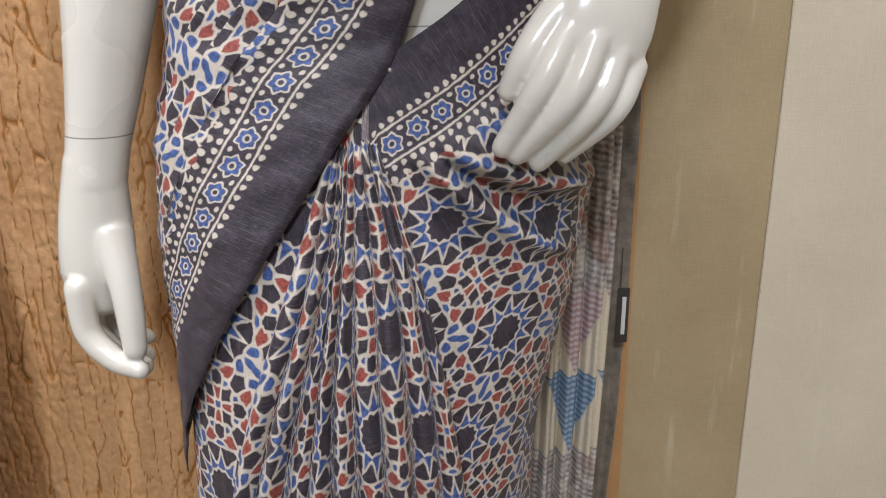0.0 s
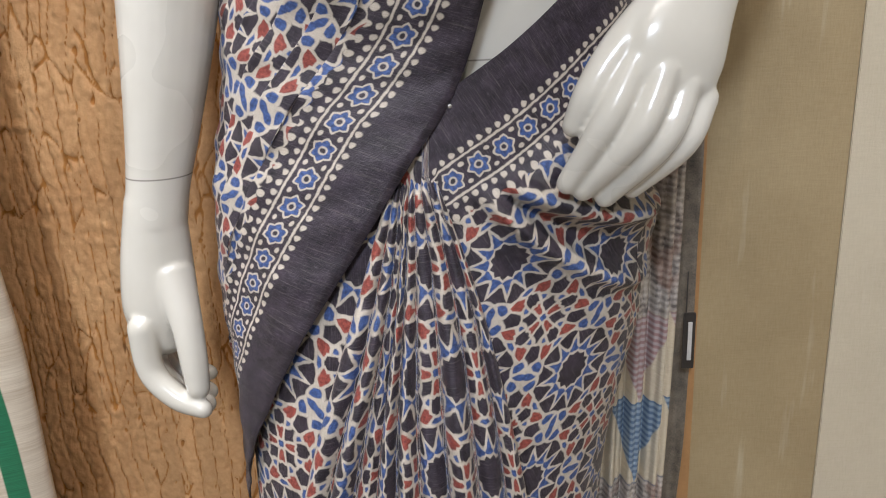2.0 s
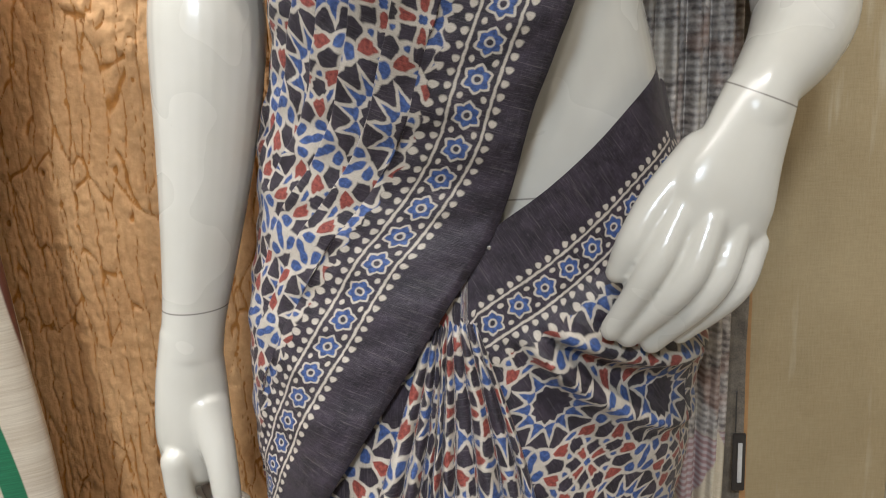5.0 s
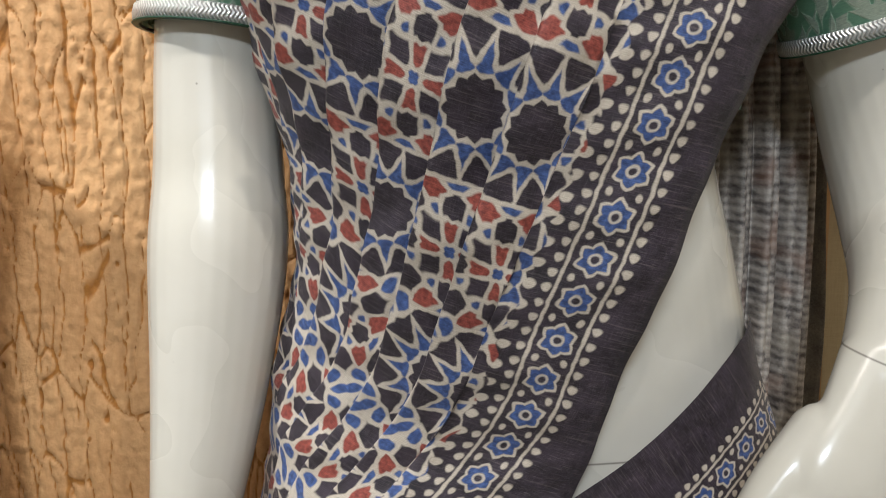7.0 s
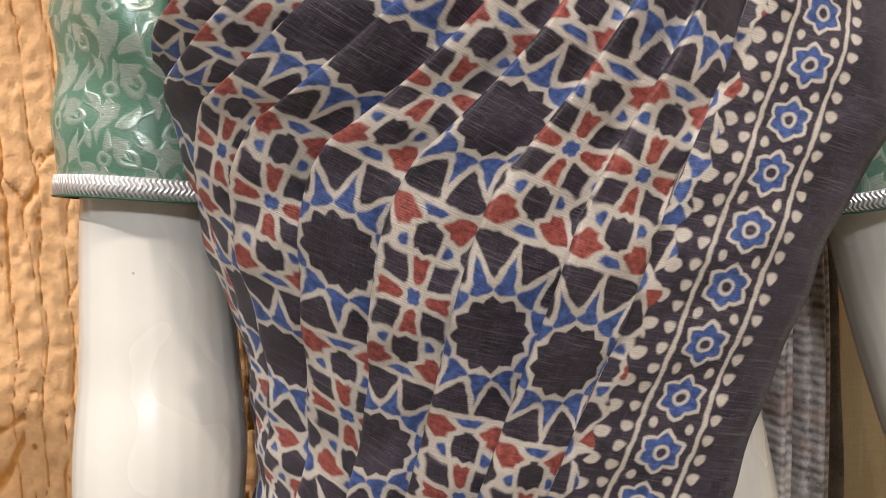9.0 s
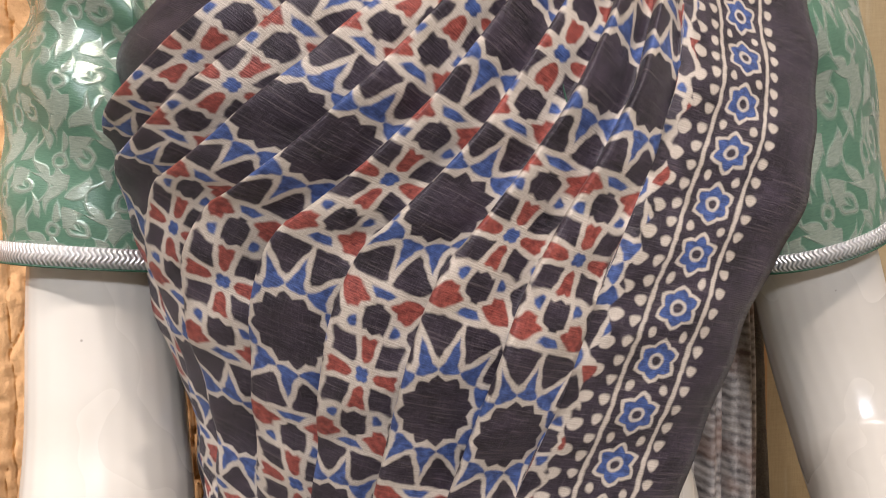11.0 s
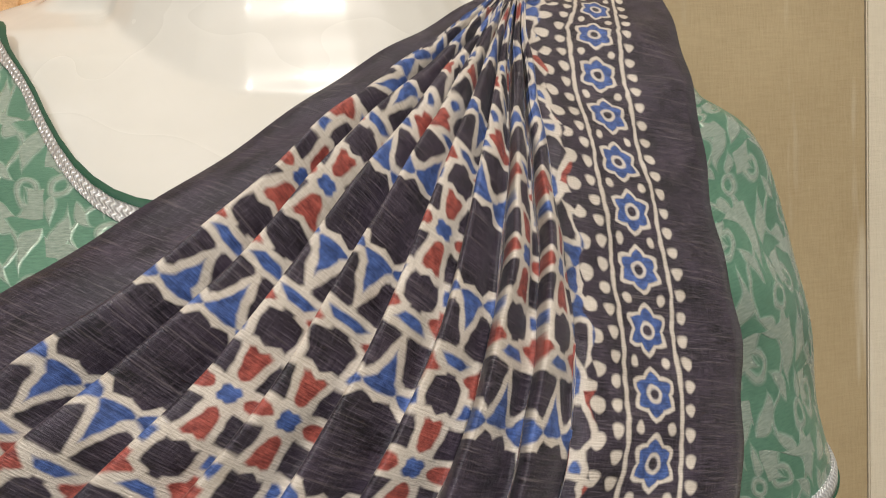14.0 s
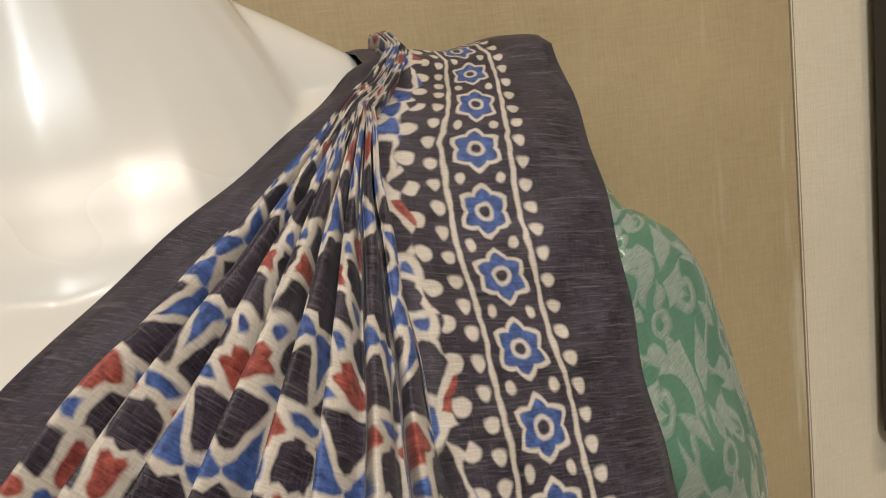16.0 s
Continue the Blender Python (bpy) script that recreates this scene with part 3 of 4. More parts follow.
def mannequin():
    pieces = []
    z = np.linspace(0.10, 1.497, 84)
    th = np.linspace(-math.pi, math.pi, 72, endpoint=False)
    T, Zg = np.meshgrid(th, z)
    P = on_body(T, Zg, -0.014)
    nr, nc = T.shape
    pieces.append((list(map(Vector, P.reshape(-1, 3))), grid_faces(nr, nc, True) + [tuple(range(nc))[::-1], tuple(range((nr - 1) * nc, nr * nc))]))
    # neck and shoulder line
    collar = [(1.40, 0.115, 0.084), (1.425, 0.112, 0.078), (1.445, 0.107, 0.068), (1.465, 0.098, 0.058), (1.49, 0.086, 0.051), (1.52, 0.070, 0.047), (1.555, 0.059, 0.045), (1.60, 0.054, 0.044)]
    pieces.append(limb([(-0.045, 0.798, z) for z, w, d in collar], [math.sqrt(w * d) for z, w, d in collar], [math.sqrt(w / d) for z, w, d in collar]))
    for sx in (-1, 1):
        pieces.append(limb([(-0.045 + sx * 0.025, 0.808, 1.508), (-0.045 + sx * 0.078, 0.812, 1.482), (-0.045 + sx * 0.125, 0.814, 1.456)], [0.030, 0.027, 0.024], side=(0, 1, 0)))
    pieces.append(limb(*ARM_R))
    pieces.append(limb(*ARM_L))
    # its right hand: hanging, relaxed, thumb towards the viewer
    pieces.append(limb([(-0.309, 0.698, 0.795), (-0.314, 0.696, 0.745), (-0.317, 0.694, 0.700), (-0.320, 0.694, 0.672)], [0.026, 0.0295, 0.031, 0.026], [1.0, 1.08, 1.10, 1.1]))
    pieces.append(limb([(-0.300, 0.688, 0.728), (-0.287, 0.672, 0.690), (-0.282, 0.664, 0.655), (-0.280, 0.660, 0.628)], [0.021, 0.0145, 0.0125, 0.0105]))
    for dx, dy, r, drop in ((0.010, -0.022, 0.0112, 0.0), (0.006, -0.001, 0.0114, -0.006), (0.002, 0.020, 0.0108, -0.004), (-0.002, 0.039, 0.0095, 0.006)):
        pieces.append(limb([(-0.337 + dx, 0.692 + dy, 0.684), (-0.334 + dx, 0.690 + dy, 0.642 + drop), (-0.312 + dx, 0.684 + dy, 0.618 + drop), (-0.287 + dx, 0.678 + dy, 0.609 + drop)], [r * 1.2, r * 1.1, r, r * 0.8]))
    # its left hand: resting on the hip drape, back towards the viewer
    side = (0.86, 0.15, -0.45)
    pieces.append(limb([(0.155, 0.640, 0.978), (0.140, 0.624, 0.948), (0.126, 0.611, 0.918), (0.118, 0.606, 0.893)], [0.0245, 0.0245, 0.0255, 0.0235], [1.10, 1.28, 1.48, 1.55], side))
    for base, mid, tip, r in (
        ((0.095, 0.604, 0.908), (0.073, 0.592, 0.868), (0.046, 0.606, 0.819), 0.0108),
        ((0.114, 0.600, 0.901), (0.094, 0.589, 0.858), (0.058, 0.608, 0.813), 0.0108),
        ((0.131, 0.604, 0.890), (0.113, 0.594, 0.850), (0.075, 0.611, 0.806), 0.0102),
        ((0.146, 0.612, 0.878), (0.131, 0.603, 0.846), (0.096, 0.615, 0.811), 0.0094),
    ):
        pieces.append(limb([base, mid, tip], [r * 1.12, r * 1.02, r * 0.80]))
    pieces.append(limb([(0.112, 0.622, 0.940), (0.083, 0.612, 0.914), (0.062, 0.604, 0.886), (0.050, 0.607, 0.862)], [0.019, 0.0150, 0.0122, 0.0084]))
    verts, faces = [], []
    for v, f in pieces:
        k = len(verts)
        verts += v
        faces += [tuple(i + k for i in q) for q in f]
    ob = mesh_object("mannequin", verts, faces, M_BODY)
    r = ob.modifiers.new("skin", "REMESH")
    r.mode, r.voxel_size, r.use_smooth_shade = "VOXEL", 0.0020, True
    s = ob.modifiers.new("smooth", "SMOOTH")
    s.factor, s.iterations = 0.5, 5
    return tagged(ob, "glossy pearl white headless mannequin with jointed wrists", "mannequin")


mannequin()
tagged(box("display_base", -0.30, 0.18, 0.56, 0.87, 0.0, 0.10, M_CREAM, bevel=0.006), "low cream display plinth under the mannequin", "plinth")


# ---- the saree ----
saree = tagged(new("saree"), "plum, cream, blue and red block-printed silk saree draped on mannequin", "saree")

# the drape over the chest: from the shoulder down and round the hip
D2R = math.pi / 180
KNOT = np.arange(13)
FREE_R = [(0.166, 0.797, 1.478), (0.160, 0.762, 1.447), (0.150, 0.728, 1.405), (0.140, 0.692, 1.345), (0.130, 0.658, 1.280), (0.107, 0.633, 1.218),
          (0.062, 0.620, 1.147), (0.023, 0.618, 1.047), (-0.005, 0.626, 0.977), (-0.038, 0.641, 0.884), (-0.119, 0.622, 0.763), (-0.205, 0.655, 0.615), (-0.250, 0.70, 0.470)]
EDGE_L = [(0.073, 1.480), (0.050, 1.467), (0.009, 1.446), (-0.056, 1.409), (-0.140, 1.360), (-0.203, 1.326)]
BACK_L = [(-100, 1.262), (-108, 1.18), (-116, 1.11), (-128, 1.02), (-140, 0.94), (-150, 0.87), (-158, 0.80)]
TH_R = np.minimum(np.concatenate([angle_of([x], [z]) for x, _, z in FREE_R]), [1.0, 0.9, 0.8, 0.72, 0.66, 0.62, 0.62, 0.62, 0.62, 1.0, 1.0, 1.0, 1.0])
TH_L = np.concatenate([angle_of(*EDGE_L[-1])] + [[a * D2R] for a, _ in BACK_L])
Z_R = np.array([z for _, _, z in FREE_R])
Z_L = np.array([z for _, z in EDGE_L] + [z for _, z in BACK_L])
PLEATS, PITCH = 8, CELL * math.sqrt(2)   # pleats, cloth taken up by each: one repeat


def pallu():
    rows = np.linspace(0, 12, 360)
    tR, zR, zL = (spline(KNOT, a, rows) for a in (TH_R, Z_R, Z_L))
    upper = rows <= 5
    tL = np.concatenate([angle_of(spline(KNOT[:6], [x for x, _ in EDGE_L], rows[upper]), zL[upper]), spline(KNOT[5:], TH_L, rows[~upper])])
    # the surface it lies on: the body, and free between the bust and the outer edge
    s = np.linspace(0, 1, 70)
    base = on_body(tR[:, None] + (tL - tR)[:, None] * s, zR[:, None] + (zL - zR)[:, None] * s, (0.006 + 0.005 * sstep(8.3, 9.3, rows))[:, None])
    gap = spline(KNOT, FREE_R, rows) - base[:, 0]
    gap *= sstep(9.8, 8.6, rows)[:, None]
    base = base + gap[:, None, :] * (1 - sstep(0.0, 0.62, s))[None, :, None]
    du, dv = np.gradient(base, axis=1), np.gradient(base, axis=0)
    nrm = np.cross(du, dv)
    nrm /= np.linalg.norm(nrm, axis=2, keepdims=True)
    nrm *= np.sign(-nrm[:, 5:6, 1:2])
    seg = np.linalg.norm(np.diff(base, axis=1), axis=2)
    width = seg.sum(1)
    mid = base[:, 18]
    v = np.concatenate([[0], np.cumsum(np.linalg.norm(np.diff(mid, axis=0), axis=1))])
    v = v - np.interp(-1.289, -mid[:, 2], v) - 0.040      # a row of stars crosses at the bust
    hid = (0.010 + 0.013 * sstep(4.8, 6.5, rows)) * sstep(9.4, 8.2, rows)      # the plain selvedge is turned under above the waist
    edge = np.minimum(BORDER - hid, 0.80 * width)
    top = np.minimum(0.046, 0.12 * width)
    rest = width - edge - top
    open_ = sstep(6.5, 9.5, rows)      # the pleats open out towards the hip
    amp = 0.0150 * (1 - 0.8 * open_) * (0.55 + 0.45 * sstep(0.0, 2.0, rows))
    cols = []   # physical place across, cloth u, height
    for f in np.linspace(0, 1, 13):
        cols.append((edge * f, hid + (BORDER - hid) * f, 0.0015 + 0.0012 * math.sin(7 * f) + 0 * edge))
    fs = [-0.13, -0.03, 0.08, 0.22, 0.38, 0.54, 0.70, 0.84, 0.93, 0.98, 1.0, 0.965, 0.87]
    hs = [0.00, 0.01, 0.05, 0.20, 0.44, 0.61, 0.77, 0.91, 0.99, 0.98, 0.84, 0.42, 0.06]
    w = rest / PLEATS
    square = np.linalg.norm(np.cross(du, dv), axis=2) / (np.linalg.norm(du, axis=2) * np.linalg.norm(dv, axis=2))   # rows meet the folds aslant
    near = 1 - sstep(0.8, 3.8, rows)      # towards the shoulder the pleats close into rolls
    for kpl in range(PLEATS):
        at = np.clip(((edge + w * (kpl + 0.5)) / width * (len(s) - 1)).astype(int), 0, len(s) - 1)
        vis = np.minimum(w * 1.12 * square[np.arange(len(rows)), at] + 0.012 * near, PITCH * 0.97)
        # the middle of each pleat shows one column of the repeat
        u0 = BORDER + 0.012 + PITCH * (kpl + 0.5) + PITCH * (0.0, 0.0, 0.5, 0.0, 0.5, 0.5, 0.0, 0.0)[kpl] * (1 - open_)
        u0 = u0 - (BORDER + 0.012 + 0.5 * PITCH - PITCH) * (1 - open_) + 0.3 * PITCH * math.sin(kpl * 1.9 + 1) * near
        for n, (f, h) in enumerate(zip(fs, hs)):
            # each pleat rises towards the neck side, then tucks under itself
            tall = amp * (0.85 + 0.15 * math.sin(kpl * 2.1)) * (h + (max(h if n > 9 else 0.0, math.sin(math.pi * min(max(f, 0.0), 1.0) * 0.92) ** 0.7) - h) * near)
            past = sum(abs(b - a) for a, b in zip(fs[10:n], fs[11:n + 1])) if n > 10 else 0.0
            cols.append((edge + w * (kpl + (f if kpl else max(f, 0.0))), u0 + (min(f, 1.0) - 0.5 + (2 * past if n > 10 else 0)) * vis, 0.002 + tall))
    uL = 1.472
    for f in np.linspace(0.02, 1, 6):
        cols.append((edge + rest + top * f, uL + 0.055 * f + 0 * edge, 0.003 + 0.001 * math.sin(3 * f) + 0 * edge))
    S = np.stack([c[0] for c in cols], 1) / width[:, None]
    U = np.stack([c[1] for c in cols], 1)
    Hh = np.stack([c[2] for c in cols], 1)
    acc = np.concatenate([np.zeros((len(rows), 1)), np.cumsum(seg, 1)], 1) / width[:, None]
    P = np.empty((len(rows), U.shape[1], 3))
    N = np.empty_like(P)
    for i in range(len(rows)):
        for c in range(3):
            P[i, :, c] = np.interp(S[i], acc[i], base[i, :, c])
            N[i, :, c] = np.interp(S[i], acc[i], nrm[i, :, c])
    run = np.concatenate([np.zeros((1, P.shape[1])), np.cumsum(np.linalg.norm(np.diff(P, axis=0), axis=2), axis=0)])
    row = np.argmin(np.abs(mid[:, 2] - 1.289))
    V = run + (v[row] - run[row, 26]) + 0.010      # lines of equal length from the shoulder cross the folds squarely
    ripple = 0.0012 * np.sin(v[:, None] * 55 + U * 40) + 0.0008 * np.sin(v[:, None] * 130 - U * 90)
    P += N * (Hh + ripple)[..., None]
    # over the shoulder and down behind
    over = [P[0] + np.array(o) for o in ((-0.004, 0.060, -0.040), (0.0, 0.050, -0.008), (0.0, 0.032, 0.006), (0.0, 0.014, 0.005))]
    P = np.concatenate([np.array(over), P])
    U = np.concatenate([np.repeat(U[:1], 4, 0), U])
    V = np.concatenate([V[:1] - np.array([0.085, 0.052, 0.034, 0.015])[:, None], V])
    uv = np.stack([U, V], -1)
    return sheet("pallu", P, M_PALLU, saree, "pleated shoulder drape with flowered border", uv, thick=0.0012)


pallu()


def skirt():
    """The wrapped skirt, swung in folds from the tuck towards its left hip."""
    th = np.linspace(-math.pi, math.pi, 300)
    top = spline([-3.2, -1.6, -0.6, 0.10, 0.40, 0.62, 0.88, 1.15, 1.6, 3.2], [0.98, 0.93, 0.86, 0.880, 0.915, 0.943, 0.972, 0.99, 0.97, 0.97], th)
    ahead = (th > 0.0) & (th < 1.08)
    for _ in range(4):
        x = on_body(th, top)[:, 0]
        top = np.where(ahead, spline([-0.10, -0.035, 0.005, 0.045, 0.066, 0.090, 0.12], [0.845, 0.892, 0.919, 0.953, 0.974, 0.997, 1.018], x), top)
    rows = np.linspace(0, 1, 240)
    Zg = top[None, :] * (1 - rows[:, None]) + 0.105 * rows[:, None]
    T = np.repeat(th[None, :], len(rows), 0)
    base = on_body(T, Zg)
    # folds radiating from the tuck
    dx, dz = base[..., 0] + 0.045, Zg - 0.845
    rad, ang = np.hypot(dx, dz), np.arctan2(-dz, dx)
    front = (np.cos(T) > 0)
    fade = sstep(0.02, 0.06, rad) * sstep(0.30, 0.10, rad) * front * sstep(-0.35, 0.0, ang) * sstep(1.35, 0.9, ang)
    h = 0.0085 * fade * np.sin(ang * 15 + 6 * rad)
    swag = 0 * h
    for a, b, up in ((0.02, 0.2, 0.006), (0.32, 0.9, 0.019), (0.72, 2.0, 0.021), (1.30, 3.2, 0.017)):
        d = dz + a * dx - b * dx**2 + 0.004
        swag = np.maximum(swag, up * np.exp(-((d / np.where(d > 0, 0.020, 0.007)) ** 2)))
    swag = swag * front * sstep(0.010, 0.05, dx) * sstep(0.20, 0.12, dx)
    below = sstep(0.085, 0.125, top[None, :] - Zg)
    P = on_body(T, Zg, 0.003 - 0.013 * sstep(0.85, 1.25, T) * sstep(0.10, 0.02, top[None, :] - Zg) + (h + swag) * below)
    arc = np.concatenate([[0], np.cumsum(np.linalg.norm(np.diff(on_body(th, 0.80 + 0 * th), axis=0), axis=1))])
    al = radians(33)
    arc = arc - np.interp(0.10, th, arc)
    U = (top[None, :] - Zg) * math.cos(al) * 1.13
    V = (arc[None, :] * math.cos(al) + Zg * math.sin(al)) * 1.13
    U = np.where(U > 0.11, 0.11 + (U - 0.11) * 1.2, U)
    far = (T < -0.02) | (T > 2.0)
    U, V = np.where(far, 0.30 + 0.868 - Zg, U), np.where(far, arc[None, :] + 0 * Zg, V)
    uv = np.stack([U, V], -1)
    return sheet("skirt", P, M_SKIRT, saree, "wrapped skirt with flowered waist border", uv)


skirt()


def front_pleats():
    """Knife pleats fanning down from the tuck."""
    n = 9
    rows = np.linspace(0, 1, 160)
    z = 0.838 * (1 - rows) + 0.106 * rows
    left = spline([0, 0.12, 0.35, 0.7, 1.0], [-0.084, -0.112, -0.166, -0.207, -0.225], rows)
    right = spline([0, 0.12, 0.35, 0.7, 1.0], [-0.060, -0.032, 0.004, 0.030, 0.040], rows)
    cols = [(p + f, f) for p in range(n) for f in np.linspace(0, 1, 12, endpoint=False)] + [(n, 0.0)]
    q = np.array([c[0] for c in cols]) / n
    f = np.array([c[1] for c in cols])
    X = left[:, None] + (right - left)[:, None] * q
    sway = 0.006 * np.sin(rows * 7)[:, None] * np.sin(q * 9)[None, :]
    T = angle_of((X + sway).ravel(), np.repeat(z, len(q))).reshape(X.shape)
    prof = np.sin(f * math.pi) ** 0.7 * (0.7 + 0.3 * np.sin(np.floor(q * n) * 2.3))
    amp = 0.006 + 0.017 * sstep(0.0, 0.35, rows)
    h = amp[:, None] * prof[None, :] + (0.016 * sstep(0.0, 0.045, rows) - 0.016)[:, None]
    P = on_body(T, np.repeat(z[:, None], len(q), 1), 0.006 + h)
    P[..., 1] -= 0.012 * sstep(0.05, 0.4, rows)[:, None]
    w = (right - left) / n
    U = 0.30 + np.floor(q * n - 1e-9)[None, :] * 0.087 + (f[None, :] - 0.5) * np.minimum(w * 1.9, 0.080)[:, None]
    arc = (0.838 - z)
    uv = np.stack([U, np.repeat(arc[:, None], len(q), 1)], -1)
    return sheet("front_pleats", P, M_SKIRT, saree, "narrow front pleats fanning from the waist tuck", uv)


front_pleats()


def tail():
    """The loose end that falls behind its left shoulder to the floor."""
    rows, q = np.linspace(0, 1, 150), np.linspace(0, 1, 90)
    z = 1.47 * (1 - rows) + 0.15 * rows
    x0 = spline([0, 0.2, 0.5, 1], [0.075, 0.070, 0.060, 0.055], rows)
    x1 = spline([0, 0.2, 0.5, 1], [0.135, 0.190, 0.196, 0.178], rows)
    X = x0[:, None] + (x1 - x0)[:, None] * q
    Y = 0.845 + 0.010 * np.sin(q * 34)[None, :] * sstep(0, 0.15, rows)[:, None] + 0.004 * np.sin(q * 80 + 2)[None, :] - 0.030 * sstep(0.12, 0.0, rows)[:, None]
    Y = np.minimum(Y, 0.872) + 0 * X
    P = np.stack([X, Y, np.repeat(z[:, None], len(q), 1)], -1)
    uv = np.stack([np.repeat(q[None, :] * 0.24, len(rows), 0), np.repeat((1.47 - z)[:, None], len(q), 1)], -1)
    return sheet("tail", P, M_TAIL, saree, "hanging end with grey bands and blue triangles", uv, thick=0.001)


tail()


def tail_border():
    """The sheer dark border of the hanging end, doubled behind it."""
    rows, q = np.linspace(0, 1, 90), np.linspace(0, 1, 16)
    z = 1.24 * (1 - rows) + 0.16 * rows
    X = 0.165 + (spline([0, 0.15, 0.4, 0.7, 1], [0.196, 0.214, 0.217, 0.213, 0.196], rows) - 0.165)[:, None] * q[None, :]
    Y = 0.866 + 0.004 * np.sin(q * 9 + 1)[None, :] + 0.002 * np.sin(rows * 40)[:, None] * q[None, :]
    P = np.stack([X, Y + 0 * X, np.repeat(z[:, None], len(q), 1)], -1)
    return sheet("tail_border", P, M_SHEER, saree, "sheer dark brown border of the hanging end", thick=0.001)


tail_border()


def pin(place):
    bm = bmesh.new()
    bmesh.ops.create_uvsphere(bm, u_segments=12, v_segments=8, radius=0.0022)
    me = bpy.data.meshes.new("pin")
    bm.to_mesh(me)
    bm.free()
    me.materials.append(M_METAL)
    ob = new("pin", me)
    ob.parent, ob.location = saree, place
    ob["label"] = "small steel pin head"


pin((-0.041, 0.637, 0.876))

# ---- the blouse ----
blouse = tagged(new("blouse"), "green brocade blouse with silver scrolls, silver lace at sleeves and neckline", "blouse")


def bodice():
    th = np.linspace(-math.pi, math.pi, 160)
    rows = np.linspace(0, 1, 70)
    neck = 1.466 - 0.088 * np.exp(-(th / 0.47) ** 4)
    neck = neck - 0.20 * sstep(-0.05, 0.35, th) * sstep(2.6, 2.0, th)
    Zg = 1.13 * (1 - rows[:, None]) + neck[None, :] * rows[:, None]
    T = np.repeat(th[None, :], len(rows), 0)
    P = on_body(T, Zg, 0.002 + 0.001 * np.sin(T * 14 + Zg * 40))
    uv = np.stack([T * 0.16, Zg], -1)
    sheet("bodice", P, M_BROCADE, blouse, "", uv)
    e = on_body(th, neck, 0.004)
    for name, mat, d0, d1, off, lab in (("neck_lace", M_LACE, 0.010, 0.002, 0.0035, "silver lace edging"), ("neck_piping", M_PIPING, 0.002, -0.0015, 0.0045, "dark green piping")):
        Q = np.stack([on_body(th, neck - d0, off), on_body(th, neck - (d0 + d1) / 2, off + 0.001), on_body(th, neck - d1, off)])
        L = np.concatenate([[0], np.cumsum(np.linalg.norm(np.diff(e, axis=0), axis=1))])
        sheet(name, Q, mat, blouse, lab, np.stack([np.stack([L, 0 * L + w], -1) for w in (0, 0.004, 0.008)]))


bodice()


def sleeve(arm, hem_z, bulge, crease):
    k = np.arange(len(arm[0]), dtype=float)
    pts, rad = np.array(arm[0]), np.array(arm[1])
    t_end = np.interp(-hem_z, -pts[:, 2], k)
    t = np.linspace(-0.0, t_end, 60)
    C, R = spline(k, pts, t), spline(k, rad, t)
    D = np.gradient(C, axis=0)
    ph = np.linspace(0, 2 * math.pi, 73)
    P, UV = [], []
    for i, (c, r, d) in enumerate(zip(C, R, D)):
        d = Vector(d).normalized()
        u = (Vector((1, 0, 0)) - d * d.x).normalized()
        w = d.cross(u)
        g = i / 59
        puff = 0.006 + bulge * math.sin(math.pi * min(1, g * 0.9)) + 0.0045 * g
        wr = 0.0040 * np.sin(ph * 5 + g * 9) * math.sin(math.pi * min(1, g * 1.1)) + 0.005 * np.sin(g * 24 + ph * 2.0 + 1.5 * np.sin(ph)) * (1 - g) * g * 3
        fold = crease * np.exp(-(((g - 0.30 - 0.20 * np.cos(ph + 0.5)) / 0.055) ** 2)) + 0.86 * crease * np.exp(-(((g - 0.52 - 0.22 * np.cos(ph + 0.5)) / 0.06) ** 2))
        rr = r + puff + wr + fold
        P.append(np.array(c)[None] + np.outer(rr * np.cos(ph), u) + np.outer(rr * np.sin(ph), w))
        UV.append(np.stack([ph * 0.05, np.full_like(ph, g * 0.24)], -1))
    P, UV = np.array(P), np.array(UV)
    ob = sheet("sleeve", P, M_BROCADE, blouse, "", UV, thick=0.0012)
    # lace and piping round the hem
    L = ph * 0.055
    cen = C[-1]
    rim = P[-1]
    d = Vector(D[-1]).normalized()
    outw = (rim - cen) / np.linalg.norm(rim - cen, axis=1)[:, None]
    for name, mat, a, b, lab in (("hem_lace", M_LACE, -0.010, 0.001, "silver lace edging"), ("hem_piping", M_PIPING, 0.001, 0.0022, "dark green piping")):
        lines = [rim + np.array(d)[None] * s + outw * o for s, o in ((a, 0.0005), (a, 0.0020), ((a + b) / 2, 0.0028), (b, 0.0020), (b, -0.002))]
        sheet(name, np.array(lines), mat, ob, lab, np.stack([np.stack([L, 0 * L + w], -1) for w in (0, 0.002, 0.005, 0.008, 0.010)]))


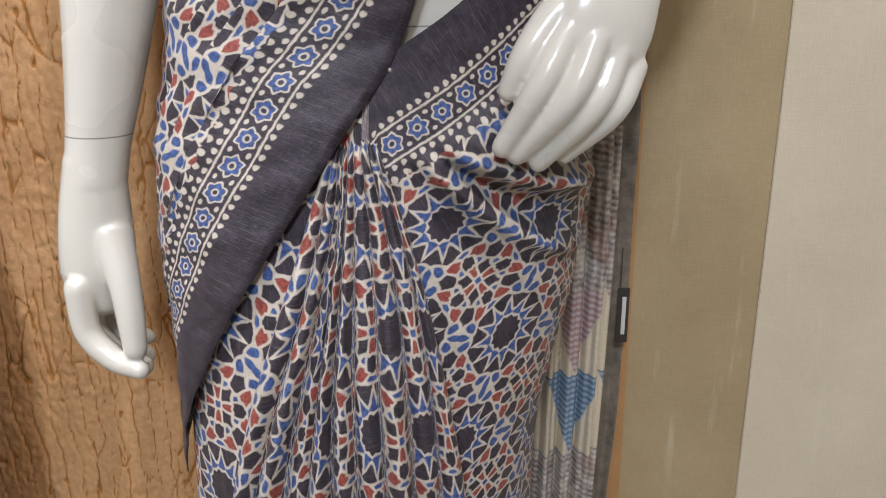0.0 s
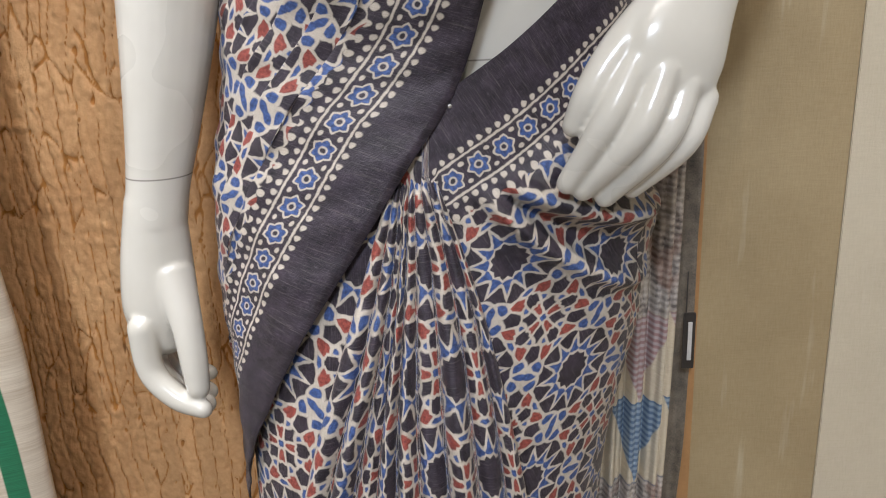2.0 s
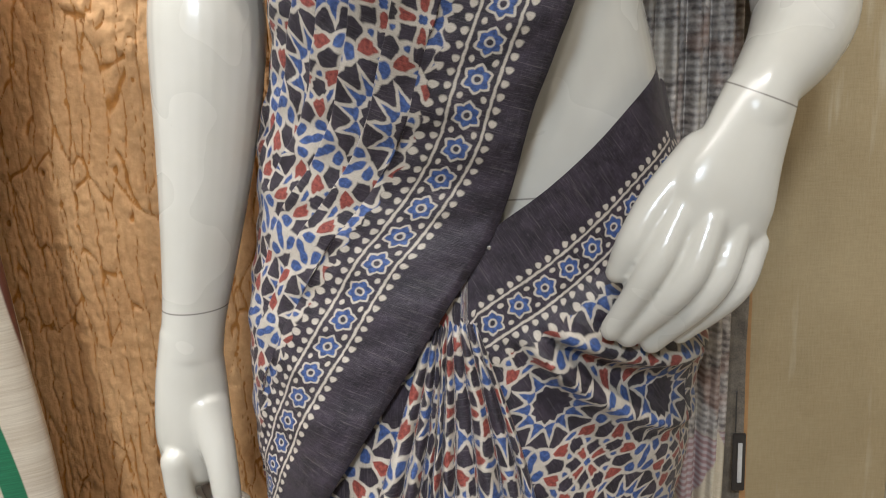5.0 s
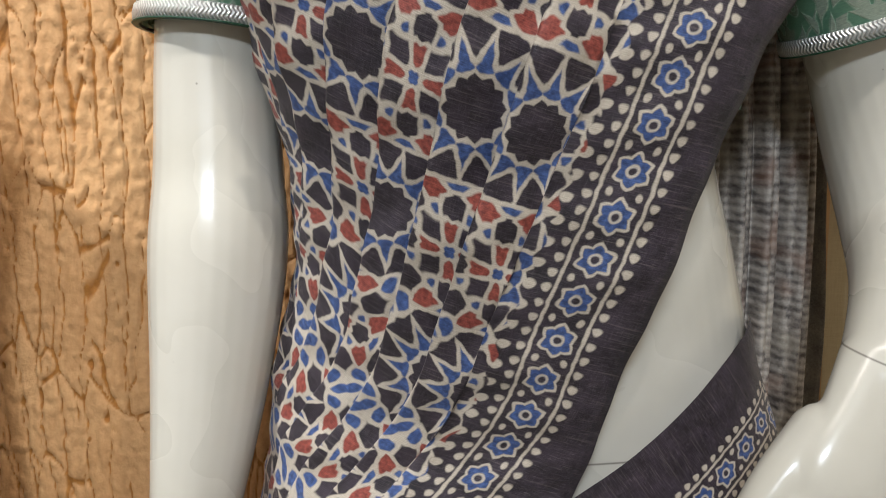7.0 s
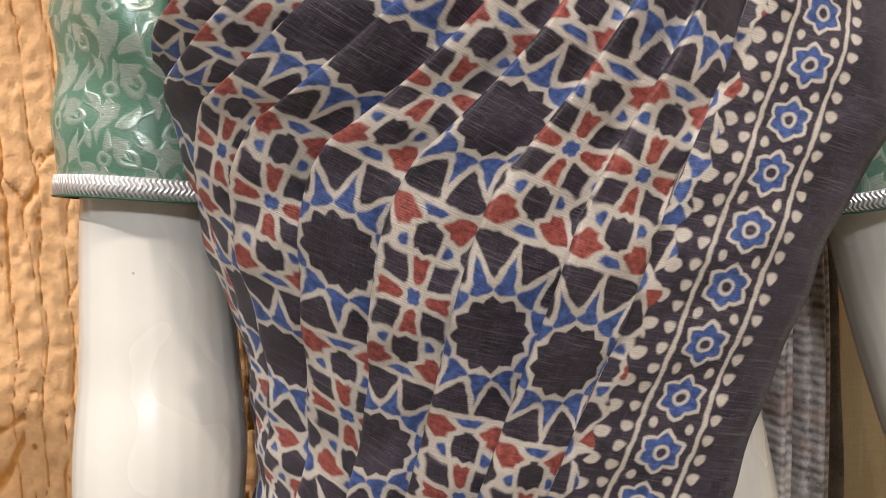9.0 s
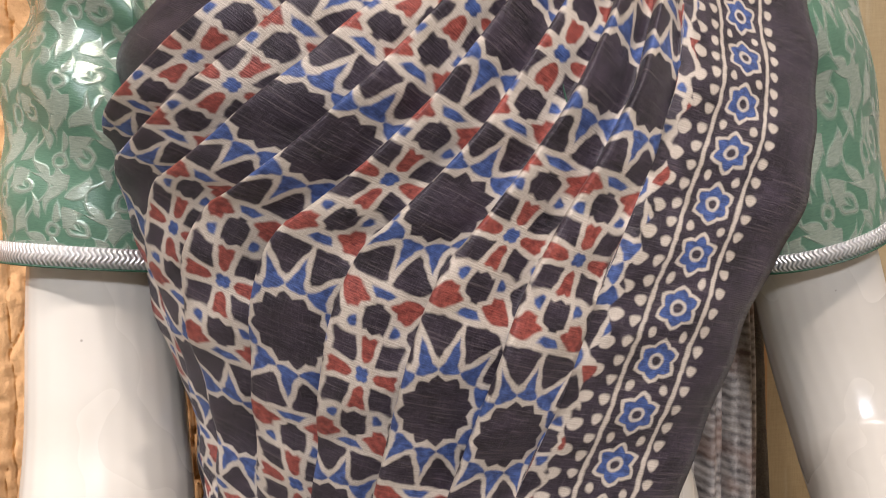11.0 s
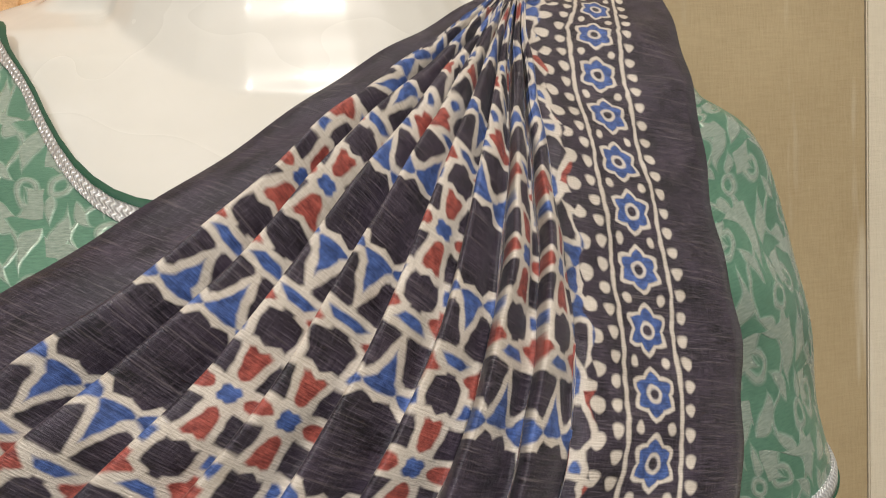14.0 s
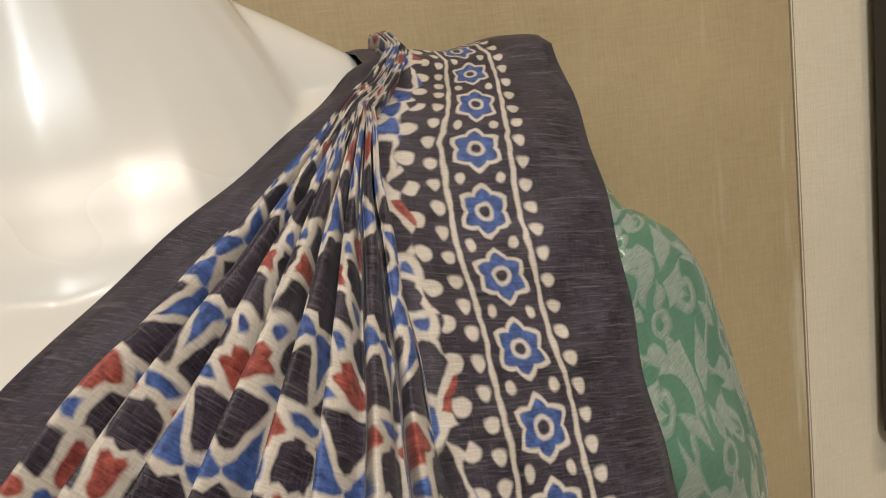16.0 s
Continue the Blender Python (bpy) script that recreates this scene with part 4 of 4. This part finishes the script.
sleeve(ARM_R, 1.195, 0.004, 0.0105)
sleeve(ARM_L, 1.185, 0.006, 0.003)


# ---- beside it: the saree on the next dress form ----
def next_saree():
    rows, ph = np.linspace(0, 1, 130), np.linspace(-0.55, math.pi + 0.55, 110)
    z = 1.55 * (1 - rows) + 0.02 * rows
    edge = spline([0.02, 0.47, 0.64, 0.757, 0.95, 1.04, 1.13, 1.18, 1.22, 1.27, 1.31, 1.345, 1.40, 1.46, 1.55], [-0.474, -0.490, -0.490, -0.499, -0.508, -0.505, -0.480, -0.468, -0.492, -0.555, -0.609, -0.658, -0.725, -0.77, -0.785], z)
    cx, cy = -0.80, 0.745
    rx = edge - cx
    ry = np.minimum(0.055, rx * 0.6)
    folds = 1 + 0.035 * np.sin(ph * 13)[None, :] * sstep(0.2, 0.7, rows)[:, None] + 0.015 * np.sin(ph * 29 + 4 * rows[:, None])
    fold_in = 1 + (folds - 1) * np.clip(np.sin(ph), 0, 1)[None, :]
    X = cx + rx[:, None] * np.cos(ph)[None, :]
    Y = cy - ry[:, None] * np.sin(ph)[None, :] * fold_in
    P = np.stack([X, Y, np.repeat(z[:, None], len(ph), 1)], -1)
    u = np.abs(edge[:, None] - X) + 0.35 * np.abs(cy - Y) - 0.06 * (z[:, None] - 0.52) + 0.022 + 0.003 * np.sin(z * 14)[:, None]
    uv = np.stack([u, np.repeat(z[:, None], len(ph), 1)], -1)
    ob = sheet("draped_saree", P, M_SIDE, None, "", uv, thick=0.001)
    tagged(ob, "cream raw silk saree with a green stripe on dress form", "saree")


next_saree()


def price_tag():
    tag = tagged(new("price_tag"), "small pale price tag in dark sleeve by the hanging end", "tag")
    box("sleeve", 0.199, 0.2125, 0.8405, 0.8435, 0.545, 0.612, M_DARK, tag, "dark plastic sleeve", 0.0008)
    box("card", 0.2040, 0.2085, 0.8385, 0.8400, 0.556, 0.602, M_CARD, tag, "pale card", 0.0004)
    box("cord", 0.2010, 0.2022, 0.8410, 0.8425, 0.613, 0.66, M_DARK, tag, "thin dark cord", 0.0002)


price_tag()
